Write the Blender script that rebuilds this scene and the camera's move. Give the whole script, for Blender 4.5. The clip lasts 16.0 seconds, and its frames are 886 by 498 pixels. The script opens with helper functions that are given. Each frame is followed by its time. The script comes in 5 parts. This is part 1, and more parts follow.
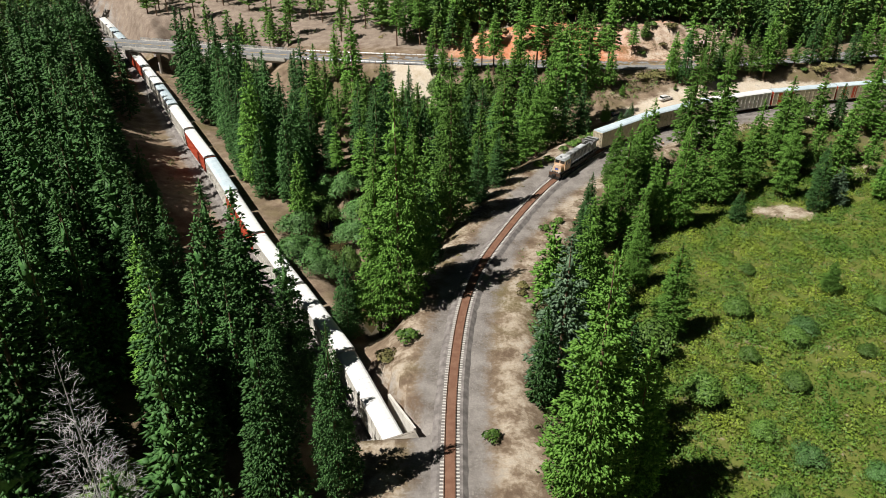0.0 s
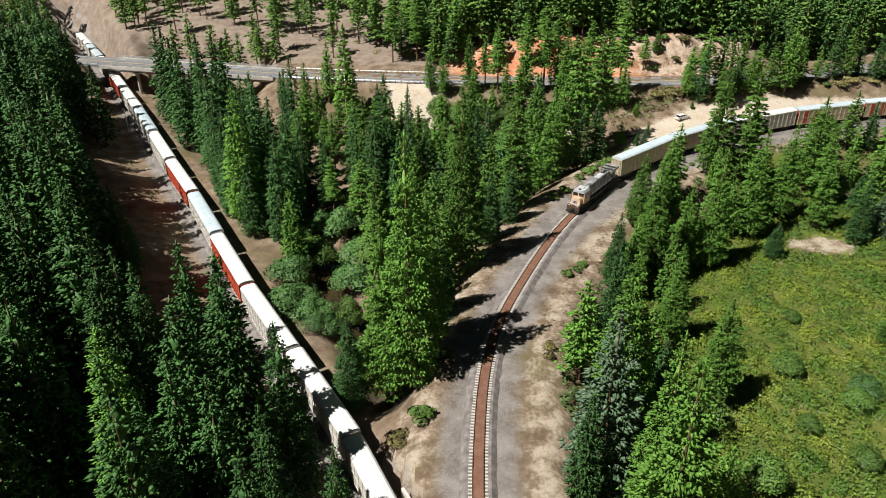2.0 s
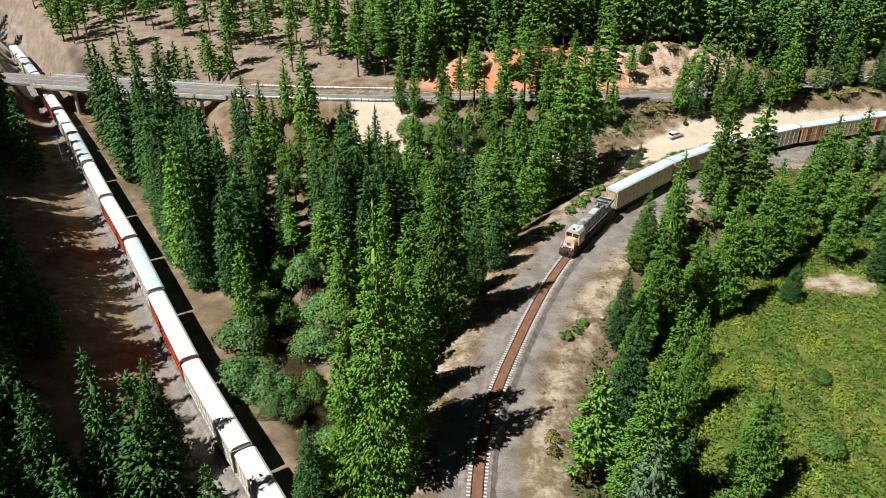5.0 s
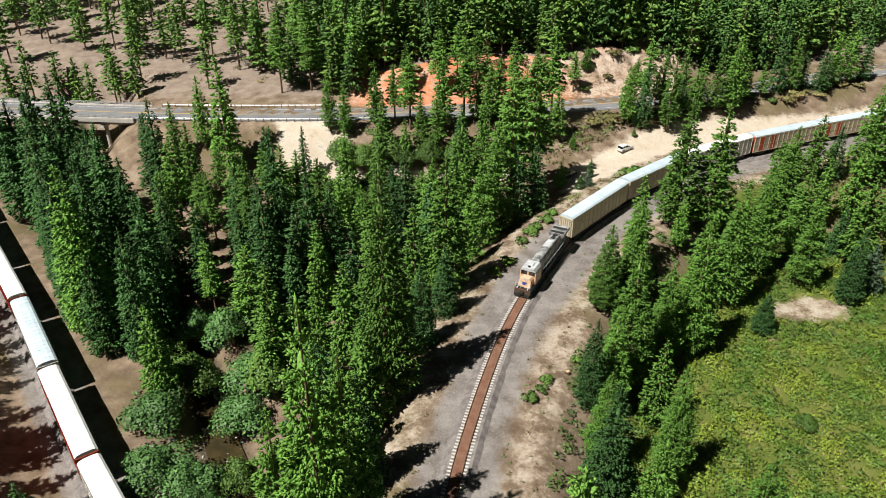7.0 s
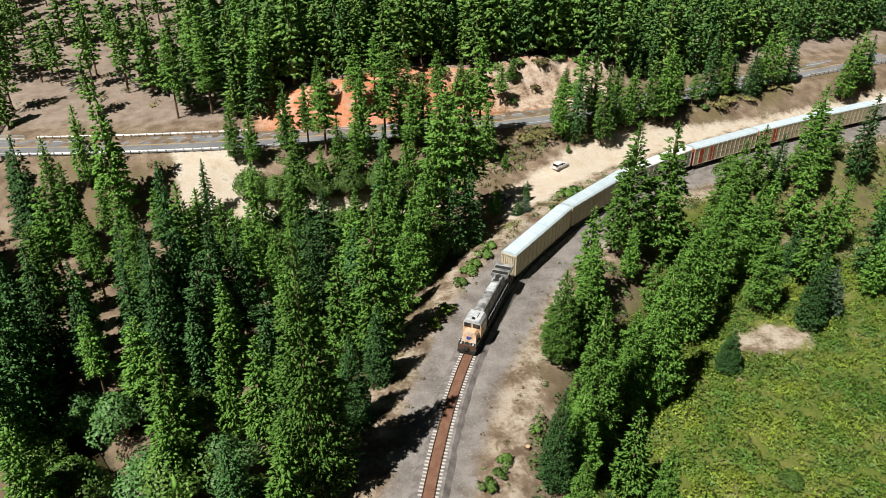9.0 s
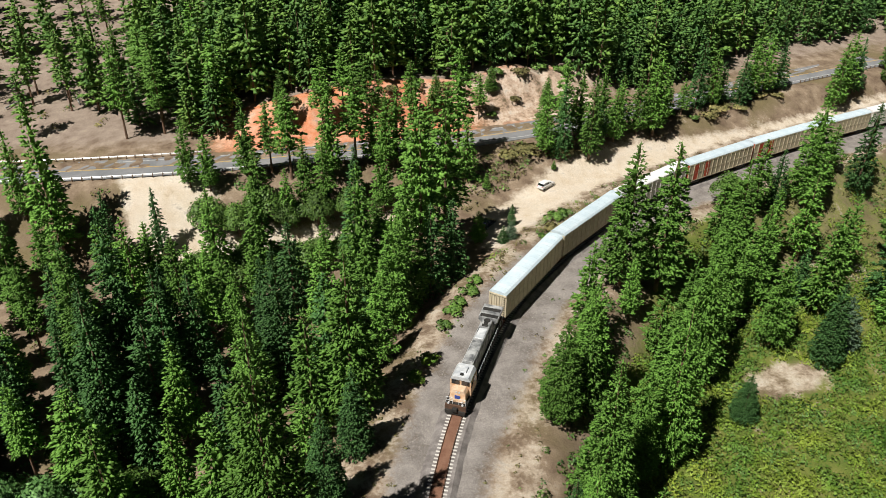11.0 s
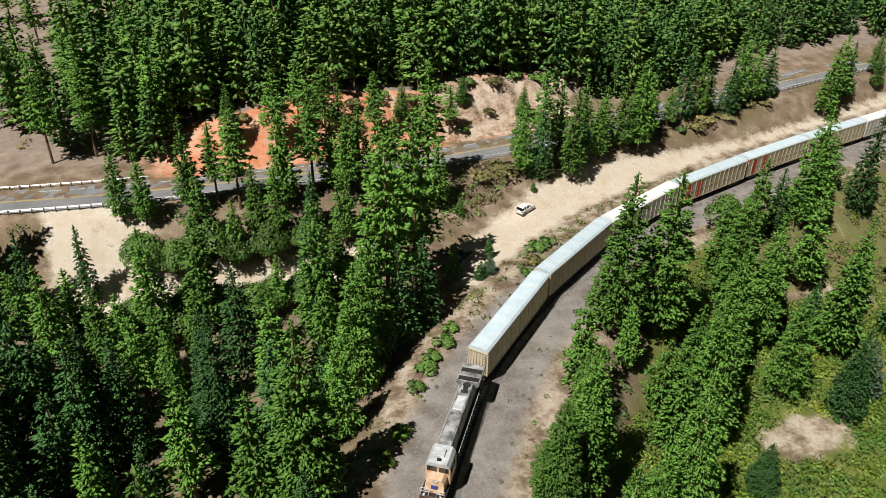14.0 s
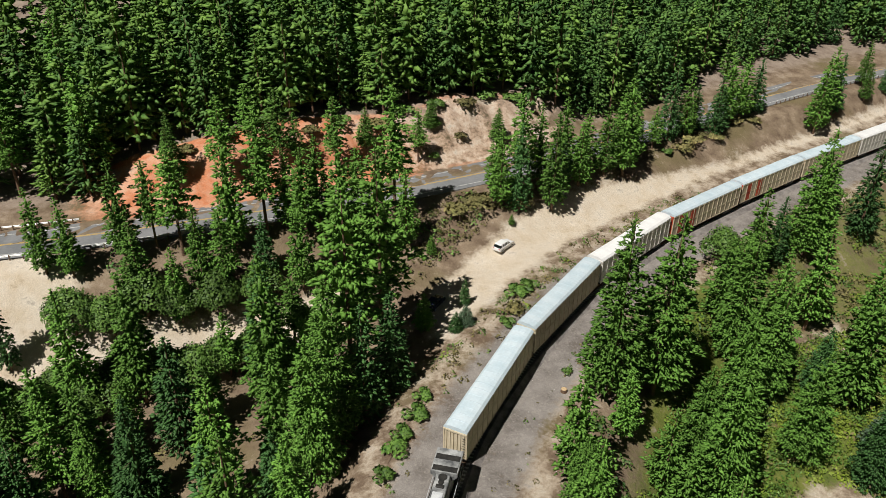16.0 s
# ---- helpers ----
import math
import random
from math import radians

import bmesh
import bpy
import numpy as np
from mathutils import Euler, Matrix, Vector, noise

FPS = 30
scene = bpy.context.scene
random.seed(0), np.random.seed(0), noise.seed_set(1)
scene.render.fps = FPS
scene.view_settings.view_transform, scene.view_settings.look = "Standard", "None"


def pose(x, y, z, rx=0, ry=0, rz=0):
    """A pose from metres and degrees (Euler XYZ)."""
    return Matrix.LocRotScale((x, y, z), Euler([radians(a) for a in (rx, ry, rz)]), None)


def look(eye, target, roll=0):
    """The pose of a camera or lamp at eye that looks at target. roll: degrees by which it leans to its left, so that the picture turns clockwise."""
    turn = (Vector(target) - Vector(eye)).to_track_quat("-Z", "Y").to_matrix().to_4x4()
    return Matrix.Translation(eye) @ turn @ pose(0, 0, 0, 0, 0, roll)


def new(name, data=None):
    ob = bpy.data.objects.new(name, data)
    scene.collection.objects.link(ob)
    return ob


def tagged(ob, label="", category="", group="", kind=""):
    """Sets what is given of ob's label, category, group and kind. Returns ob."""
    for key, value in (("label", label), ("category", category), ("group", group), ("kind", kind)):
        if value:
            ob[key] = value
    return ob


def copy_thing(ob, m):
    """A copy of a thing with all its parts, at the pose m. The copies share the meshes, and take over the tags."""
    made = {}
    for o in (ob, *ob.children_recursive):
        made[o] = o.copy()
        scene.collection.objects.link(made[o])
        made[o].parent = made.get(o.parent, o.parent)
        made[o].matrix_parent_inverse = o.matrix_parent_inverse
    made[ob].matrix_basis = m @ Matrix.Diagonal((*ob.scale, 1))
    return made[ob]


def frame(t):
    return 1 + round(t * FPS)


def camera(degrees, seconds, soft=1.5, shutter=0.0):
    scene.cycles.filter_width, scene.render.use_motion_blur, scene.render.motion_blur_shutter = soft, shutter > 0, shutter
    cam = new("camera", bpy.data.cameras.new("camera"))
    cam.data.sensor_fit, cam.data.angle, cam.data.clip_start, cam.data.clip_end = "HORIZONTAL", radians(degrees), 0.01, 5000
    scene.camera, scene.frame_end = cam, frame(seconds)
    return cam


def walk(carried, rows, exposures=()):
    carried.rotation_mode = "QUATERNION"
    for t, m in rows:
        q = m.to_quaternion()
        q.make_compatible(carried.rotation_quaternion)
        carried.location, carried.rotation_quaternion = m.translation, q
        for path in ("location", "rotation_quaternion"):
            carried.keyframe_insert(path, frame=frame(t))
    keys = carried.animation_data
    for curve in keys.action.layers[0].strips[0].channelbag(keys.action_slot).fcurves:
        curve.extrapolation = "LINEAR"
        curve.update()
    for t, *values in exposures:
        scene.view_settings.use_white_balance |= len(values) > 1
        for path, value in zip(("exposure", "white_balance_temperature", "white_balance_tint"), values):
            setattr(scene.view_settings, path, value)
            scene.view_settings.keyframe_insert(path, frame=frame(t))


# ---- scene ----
cam = camera(63.1, 16.0, soft=0.85)
PATH = [
    (0, (-1.64, 1.38, 72.91), (-0.3, 36.2, 53.27), 0.1),
    (0.5, (-2.94, 5.55, 72.77), (-1.66, 40.35, 53.11), -0.1),
    (1, (-3.97, 10.05, 72.65), (-2.49, 44.85, 52.97), -0.2),
    (1.5, (-4.53, 15.13, 72.55), (-2.95, 49.91, 52.87), -0.2),
    (2, (-5.07, 20.35, 72.64), (-3.15, 55.23, 53.16), -0.2),
    (2.5, (-5.29, 24.81, 72.62), (-3.25, 59.67, 53.1), -0.3),
    (3, (-5.34, 28.51, 72.67), (-2.72, 63.25, 53.05), -0.3),
    (5.5, (-4.47, 47.71, 72.23), (-0.31, 82.27, 52.53), -0.2),
    (6, (-4.22, 52.0, 72.23), (1.24, 86.34, 52.47), -0.1),
    (6.5, (-3.71, 56.83, 72.04), (1.95, 91.11, 52.24), -0.1),
    (7, (-3.05, 61.7, 71.97), (3.81, 95.74, 52.13), -0.0),
    (7.5, (-2.42, 66.71, 71.73), (4.92, 100.67, 51.89), -0.0),
    (8, (-1.48, 71.37, 71.39), (7.82, 104.83, 51.55), 0.2),
    (8.5, (-0.93, 76.12, 71.01), (10.01, 109.06, 51.15), 0.3),
    (9, (-0.05, 80.6, 70.57), (10.97, 113.56, 50.76), 0.3),
    (11.5, (4.42, 98.83, 68.95), (17.28, 131.11, 49.13), 0.5),
    (12, (5.36, 101.65, 68.68), (18.44, 133.83, 48.84), 0.6),
    (12.5, (6.3, 104.19, 68.38), (19.56, 136.29, 48.54), 0.6),
    (13, (7.5, 106.64, 68.17), (20.96, 138.6, 48.25), 0.6),
    (13.5, (8.59, 109.31, 67.86), (22.37, 141.13, 47.9), 0.7),
    (14, (9.81, 112.51, 67.65), (23.87, 144.19, 47.69), 0.8),
    (14.5, (11.48, 115.91, 67.4), (25.86, 147.47, 47.46), 0.9),
    (15, (13.31, 119.57, 67.04), (27.95, 151.03, 47.16), 0.9),
    (15.5, (15.19, 123.15, 66.53), (30.17, 154.53, 46.77), 0.7),
    (16, (17.03, 126.84, 66.23), (32.45, 158.1, 46.61), 0.7),
]
EXPOSURES = [(0, 0.3), (3, 0.38), (7, 0.44), (9, 0.34), (11.5, 0.3), (12.5, 0.26), (14.5, 0.16), (16, 0.02)]
walk(cam, [(t, look(eye, target, roll)) for t, eye, target, roll in PATH], EXPOSURES)

# ---- light: a high sun and a clear sky ----
SUN_FROM = Vector((-0.92, -0.39, 0)).normalized() * math.cos(radians(56)) + Vector((0, 0, math.sin(radians(56))))
world = bpy.data.worlds.new("clear_sky")
scene.world = world
world.use_nodes = True
wn = world.node_tree.nodes
sky = wn.new("ShaderNodeTexSky")
sky.sky_type, sky.sun_disc = "NISHITA", False
sky.sun_elevation, sky.sun_rotation = radians(56), math.atan2(-0.92, -0.39)
wn["Background"].inputs["Strength"].default_value = 0.005
world.node_tree.links.new(sky.outputs[0], wn["Background"].inputs["Color"])
sun_data = bpy.data.lights.new("sun", "SUN")
sun_data.energy, sun_data.angle, sun_data.color = 5.0, radians(0.53), (1.0, 0.95, 0.87)
sun = new("sun", sun_data)
sun.matrix_world = look(SUN_FROM * 300, (0, 0, 0))


# ---- materials ----
def material(name, col, col2=None, scale=1.0, rough=0.8, metal=0.0, bump=0.0, fine=0.0, rand=0.0, spec=0.3, island=0.0):
    """Two colours mixed by noise of the given size in metres, with fine grain, bump and a random shift per object or island."""
    m = bpy.data.materials.new(name)
    m.use_nodes = True
    n, l = m.node_tree.nodes, m.node_tree.links
    b = n["Principled BSDF"]
    b.inputs["Roughness"].default_value, b.inputs["Metallic"].default_value = rough, metal
    b.inputs["Specular IOR Level"].default_value = spec
    geo, co = n.new("ShaderNodeNewGeometry"), n.new("ShaderNodeTexCoord")
    t1 = n.new("ShaderNodeTexNoise")
    t1.inputs["Scale"].default_value, t1.inputs["Detail"].default_value = 1.0 / scale, 5.0
    l.new(co.outputs["Object"], t1.inputs["Vector"])
    ramp = n.new("ShaderNodeMapRange")
    ramp.inputs["From Min"].default_value, ramp.inputs["From Max"].default_value = 0.36, 0.64
    l.new(t1.outputs["Fac"], ramp.inputs["Value"])
    mix = n.new("ShaderNodeMix")
    mix.data_type = "RGBA"
    mix.inputs["A"].default_value, mix.inputs["B"].default_value = (*col, 1), (*(col2 or col), 1)
    l.new(ramp.outputs["Result"], mix.inputs["Factor"])
    out = mix.outputs["Result"]
    if fine or rand or island:
        t2 = n.new("ShaderNodeTexNoise")
        t2.inputs["Scale"].default_value, t2.inputs["Detail"].default_value = 9.0 / scale, 3.0
        l.new(co.outputs["Object"], t2.inputs["Vector"])
        add = n.new("ShaderNodeMath")
        add.operation = "MULTIPLY_ADD"
        add.inputs[1].default_value, add.inputs[2].default_value = 2 * fine, 1.0 - fine
        l.new(t2.outputs["Fac"], add.inputs[0])
        last = add.outputs[0]
        for amount, node, socket in ((rand, "ShaderNodeObjectInfo", "Random"), (island, "ShaderNodeNewGeometry", "Random Per Island")):
            if amount:
                r = n.new(node)
                k = n.new("ShaderNodeMath")
                k.operation = "MULTIPLY_ADD"
                k.inputs[1].default_value, k.inputs[2].default_value = 2 * amount, 1.0 - amount
                l.new(r.outputs[socket], k.inputs[0])
                mul = n.new("ShaderNodeMath")
                mul.operation = "MULTIPLY"
                l.new(last, mul.inputs[0])
                l.new(k.outputs[0], mul.inputs[1])
                last = mul.outputs[0]
        sc = n.new("ShaderNodeVectorMath")
        sc.operation = "SCALE"
        l.new(out, sc.inputs[0])
        l.new(last, sc.inputs["Scale"])
        out = sc.outputs[0]
    l.new(out, b.inputs["Base Color"])
    if bump:
        bn = n.new("ShaderNodeBump")
        bn.inputs["Strength"].default_value, bn.inputs["Distance"].default_value = 0.8, bump
        t3 = n.new("ShaderNodeTexNoise")
        t3.inputs["Scale"].default_value, t3.inputs["Detail"].default_value = 6.0 / scale, 4.0
        l.new(co.outputs["Object"], t3.inputs["Vector"])
        l.new(t3.outputs["Fac"], bn.inputs["Height"])
        l.new(bn.outputs[0], b.inputs["Normal"])
    return m


M = {
    "pine": material("pine_needles", (0.072, 0.17, 0.024), (0.155, 0.315, 0.055), 0.5, 0.6, rand=0.3, island=0.15, spec=0.25),
    "fir": material("fir_needles", (0.031, 0.09, 0.025), (0.078, 0.18, 0.048), 0.5, 0.6, rand=0.25, island=0.15, spec=0.25),
    "bluefir": material("blue_fir_needles", (0.06, 0.115, 0.06), (0.15, 0.23, 0.14), 0.5, 0.6, rand=0.2, island=0.15, spec=0.25),
    "pine_far": material("far_pine_needles", (0.055, 0.135, 0.026), (0.175, 0.31, 0.062), 3.5, 0.6, fine=0.35, island=0.15, spec=0.25),
    "fir_far": material("far_fir_needles", (0.038, 0.105, 0.026), (0.125, 0.245, 0.058), 3.5, 0.6, fine=0.35, island=0.15, spec=0.25),
    "leaf": material("broad_leaves", (0.05, 0.115, 0.02), (0.13, 0.23, 0.045), 0.5, 0.55, rand=0.3, island=0.2),
    "willow": material("willow_leaves", (0.05, 0.125, 0.034), (0.12, 0.25, 0.07), 0.5, 0.55, rand=0.25, island=0.2),
    "brush": material("brush_leaves", (0.075, 0.175, 0.022), (0.225, 0.3, 0.036), 7.0, 0.6, fine=0.25, rand=0.2, island=0.25),
    "drybrush": material("dry_brush", (0.13, 0.13, 0.045), (0.2, 0.17, 0.07), 1.0, 0.8, rand=0.3, island=0.4),
    "bark": material("bark", (0.11, 0.07, 0.045), (0.2, 0.13, 0.09), 0.5, 0.9, bump=0.05, fine=0.3),
    "deadwood": material("grey_deadwood", (0.28, 0.28, 0.27), (0.4, 0.4, 0.39), 0.6, 0.9, fine=0.2, island=0.25),
    "ballast": material("ballast_stone", (0.15, 0.135, 0.13), (0.26, 0.24, 0.23), 1.2, 0.95, bump=0.06, fine=0.45),
    "rust_bed": material("rusty_ballast", (0.17, 0.085, 0.055), (0.22, 0.12, 0.08), 1.2, 0.95, bump=0.05, fine=0.4),
    "concrete": material("concrete", (0.5, 0.48, 0.45), (0.6, 0.58, 0.54), 1.5, 0.85, fine=0.15, bump=0.01, rand=0.1),
    "dark_slab": material("darker_concrete", (0.22, 0.2, 0.17), (0.34, 0.31, 0.27), 1.2, 0.9, fine=0.25, bump=0.01),
    "steel": material("rail_steel", (0.12, 0.075, 0.055), (0.17, 0.1, 0.07), 0.6, 0.6, 0.4, fine=0.15),
    "asphalt": material("asphalt", (0.17, 0.178, 0.188), (0.225, 0.23, 0.24), 4.0, 0.9, fine=0.2),
    "line_white": material("road_paint_white", (0.7, 0.7, 0.68), (0.55, 0.55, 0.52), 1.0, 0.8),
    "line_yellow": material("road_paint_yellow", (0.65, 0.42, 0.06), (0.55, 0.36, 0.08), 1.0, 0.8),
    "galv": material("galvanised_roof", (0.47, 0.58, 0.65), (0.58, 0.67, 0.73), 3.0, 0.45, 0.0, fine=0.12, rand=0.08),
    "white_roof": material("white_painted_roof", (0.72, 0.73, 0.74), (0.82, 0.83, 0.83), 3.0, 0.5, fine=0.08, rand=0.05),
    "cream": material("cream_yellow_panel", (0.5, 0.43, 0.3), (0.6, 0.53, 0.4), 1.0, 0.65, fine=0.25, rand=0.1),
    "whitepanel": material("white_panel", (0.55, 0.53, 0.48), (0.66, 0.64, 0.6), 1.0, 0.6, fine=0.2, rand=0.1),
    "red": material("red_panel", (0.42, 0.06, 0.03), (0.5, 0.1, 0.05), 1.0, 0.6, fine=0.2, rand=0.15),
    "black": material("black_steel", (0.02, 0.02, 0.02), (0.04, 0.038, 0.035), 0.6, 0.6, fine=0.2),
    "orange": material("faded_yellow_paint", (0.56, 0.34, 0.2), (0.66, 0.5, 0.36), 0.7, 0.5, fine=0.15),
    "locogrey": material("grey_roof_paint", (0.1, 0.105, 0.11), (0.42, 0.43, 0.43), 1.1, 0.5, fine=0.3),
    "silver": material("light_grey_paint", (0.4, 0.43, 0.46), (0.62, 0.64, 0.66), 0.8, 0.4, fine=0.2),
    "glass": material("dark_window_glass", (0.01, 0.012, 0.014), None, 1.0, 0.05, spec=0.8),
    "blue": material("blue_emblem", (0.04, 0.07, 0.3), (0.06, 0.1, 0.35), 0.5, 0.5),
    "redpaint": material("red_trim", (0.45, 0.05, 0.03), None, 1.0, 0.5),
    "carwhite": material("white_car_paint", (0.75, 0.76, 0.77), None, 1.0, 0.15, spec=0.6),
    "carblue": material("dark_blue_car_paint", (0.015, 0.022, 0.05), None, 1.0, 0.15, spec=0.6),
    "rubber": material("tyre_rubber", (0.015, 0.015, 0.015), None, 1.0, 0.9),
    "rock": material("river_rock", (0.3, 0.29, 0.28), (0.48, 0.46, 0.43), 0.7, 0.9, fine=0.25, rand=0.3, island=0.3),
    "wood_cut": material("cut_wood", (0.5, 0.36, 0.2), (0.6, 0.45, 0.28), 0.3, 0.9, fine=0.2),
    "guard": material("galvanised_rail", (0.5, 0.51, 0.52), (0.6, 0.6, 0.6), 1.0, 0.5, 0.5),
}


def water_material():
    m = material("creek_water", (0.035, 0.03, 0.015), (0.06, 0.045, 0.02), 2.0, 0.06, bump=0.015, spec=0.6)
    return m


M["water"] = water_material()


# ---- small builders ----
def part(name, bm, mat, parent=None, label=""):
    me = bpy.data.meshes.new(name)
    bm.to_mesh(me)
    bm.free()
    me.materials.append(M[mat])
    ob = new(name, me)
    ob.parent = parent
    if label:
        tagged(ob, label)
    return ob


def mesh_part(name, verts, faces, mat, parent=None, label="", smooth=False):
    me = bpy.data.meshes.new(name)
    me.from_pydata([tuple(v) for v in verts], [], [tuple(f) for f in faces])
    me.materials.append(M[mat])
    if smooth:
        me.polygons.foreach_set("use_smooth", [True] * len(me.polygons))
    me.update()
    ob = new(name, me)
    ob.parent = parent
    if label:
        tagged(ob, label)
    return ob


def thing(name, m, label, category, group="", kind=""):
    ob = new(name)
    ob.matrix_basis = m
    return tagged(ob, label, category, group, kind)


def box(bm, x0, x1, y0, y1, z0, z1, bevel=0.0):
    r = bmesh.ops.create_cube(bm, size=1.0)
    bmesh.ops.scale(bm, vec=(x1 - x0, y1 - y0, z1 - z0), verts=r["verts"])
    bmesh.ops.translate(bm, vec=((x0 + x1) / 2, (y0 + y1) / 2, (z0 + z1) / 2), verts=r["verts"])
    if bevel:
        edges = list({e for v in r["verts"] for e in v.link_edges})
        bmesh.ops.bevel(bm, geom=edges, offset=bevel, segments=1, affect="EDGES", profile=0.5)
    return bm


def boxes(*rows, bevel=0.0):
    bm = bmesh.new()
    for r in rows:
        box(bm, *r, bevel=bevel)
    return bm


def cyl(bm, p, q, r, r2=None, seg=10):
    p, q = Vector(p), Vector(q)
    m = Matrix.Translation((p + q) / 2) @ (q - p).to_track_quat("Z", "Y").to_matrix().to_4x4()
    bmesh.ops.create_cone(bm, cap_ends=True, segments=seg, radius1=r, radius2=r if r2 is None else r2, depth=(q - p).length, matrix=m)
    return bm


def prism(bm, outline, y0, y1):
    """An outline of (x, z) corners drawn out along y."""
    a = [bm.verts.new((x, y0, z)) for x, z in outline]
    b = [bm.verts.new((x, y1, z)) for x, z in outline]
    n = len(outline)
    bm.faces.new(a[::-1])
    bm.faces.new(b)
    for i in range(n):
        bm.faces.new((a[i], a[(i + 1) % n], b[(i + 1) % n], b[i]))
    bmesh.ops.recalc_face_normals(bm, faces=bm.faces)
    return bm


# ---- plan: lines of the two tracks, the highway and the creek ----
def spline(points, step=1.0):
    """A smooth line through the points, in even steps."""
    p = np.array(points, float)
    p = np.vstack([2 * p[0] - p[1], p, 2 * p[-1] - p[-2]])
    out = []
    for i in range(1, len(p) - 2):
        t = np.linspace(0, 1, 40, endpoint=False)[:, None]
        a, b, c, d = p[i - 1], p[i], p[i + 1], p[i + 2]
        out.append(0.5 * (2 * b + (c - a) * t + (2 * a - 5 * b + 4 * c - d) * t**2 + (3 * b - a - 3 * c + d) * t**3))
    q = np.vstack(out + [p[-2:-1]])
    s = np.concatenate([[0], np.cumsum(np.linalg.norm(np.diff(q, axis=0), axis=1))])
    u = np.arange(0, s[-1], step)
    return np.stack([np.interp(u, s, q[:, k]) for k in range(q.shape[1])], 1)


R_LINE = spline([(6, -60, 0), (2, 0, 0), (1.2, 40, 0), (1.8, 67, 0), (3.8, 93.5, 0), (8.2, 117, 0), (17, 138, 0), (30.5, 162.2, 0), (47.5, 183.5, 0), (63, 196, 0),
                 (82, 207.5, 0), (103, 216, 0), (123, 221, 0), (146, 226, 0), (181, 231.5, 0), (260, 243, 0), (420, 262, 0)])
L_LINE = spline([(38, -25, -7.9), (25, 5, -7.8), (12, 35, -7.7), (2, 58.5, -7.6), (-6.6, 81, -7.5), (-17.4, 106, -7.4), (-30.5, 130, -7.2), (-42.5, 153.5, -7),
                 (-54, 178, -6.6), (-72, 213, -6), (-88.5, 246, -5.3), (-107, 281, -4.8), (-131, 325, -4.4), (-180, 410, -4)])
W_LINE = spline([(-300, 345, 4), (-200, 318, 4), (-121, 294, 4.2), (-50, 270.5, 4.6), (-8, 256.5, 6), (30, 251, 6), (76, 250, 5.2), (120, 254, 5.2), (190, 263.5, 6), (228, 265.5, 7), (300, 262, 9), (420, 250, 12)])
C_LINE = spline([(-8, 112, -12), (-14, 132, -11.6), (-20, 148, -11.4), (-25, 168, -11.2), (-38, 195, -11), (-52, 225, -10.5), (-62, 255, -10), (-75, 300, -9)])


def near(line, x, y):
    """Distance to a line, signed (right of its way is plus), and the line's height and place there."""
    x, y = np.asarray(x, float), np.asarray(y, float)
    shape, q = x.shape, np.stack([x.ravel(), y.ravel()], 1)
    best, idx = np.full(len(q), 1e18), np.zeros(len(q), int)
    coarse = line[::2]
    for i in range(0, len(q), 20000):
        d = ((q[i:i + 20000, None, :] - coarse[None, :, :2]) ** 2).sum(2)
        k = d.argmin(1)
        best[i:i + 20000], idx[i:i + 20000] = d[np.arange(len(k)), k], np.minimum(k * 2, len(line) - 2)
    a, b = line[idx], line[np.minimum(idx + 1, len(line) - 1)]
    side = (b[:, 0] - a[:, 0]) * (q[:, 1] - a[:, 1]) - (b[:, 1] - a[:, 1]) * (q[:, 0] - a[:, 0])
    return (np.sqrt(best) * -np.sign(side)).reshape(shape), a[:, 2].reshape(shape), idx.reshape(shape)


def ease(a, b, v):
    t = np.clip((v - a) / (b - a), 0, 1)
    return t * t * (3 - 2 * t)


def wobble(x, y, size, seed=0.0):
    """Smooth uneven waves, about -1 to 1."""
    a, b = np.asarray(x) / size + seed * 1.7, np.asarray(y) / size - seed
    return (np.sin(a * 1.9 + 1.3 * np.sin(b * 1.3)) + np.sin(b * 2.3 + 1.7 * np.sin(a * 0.9 + 2)) + np.sin((a + b) * 3.1 + seed) * 0.5) / 2.5


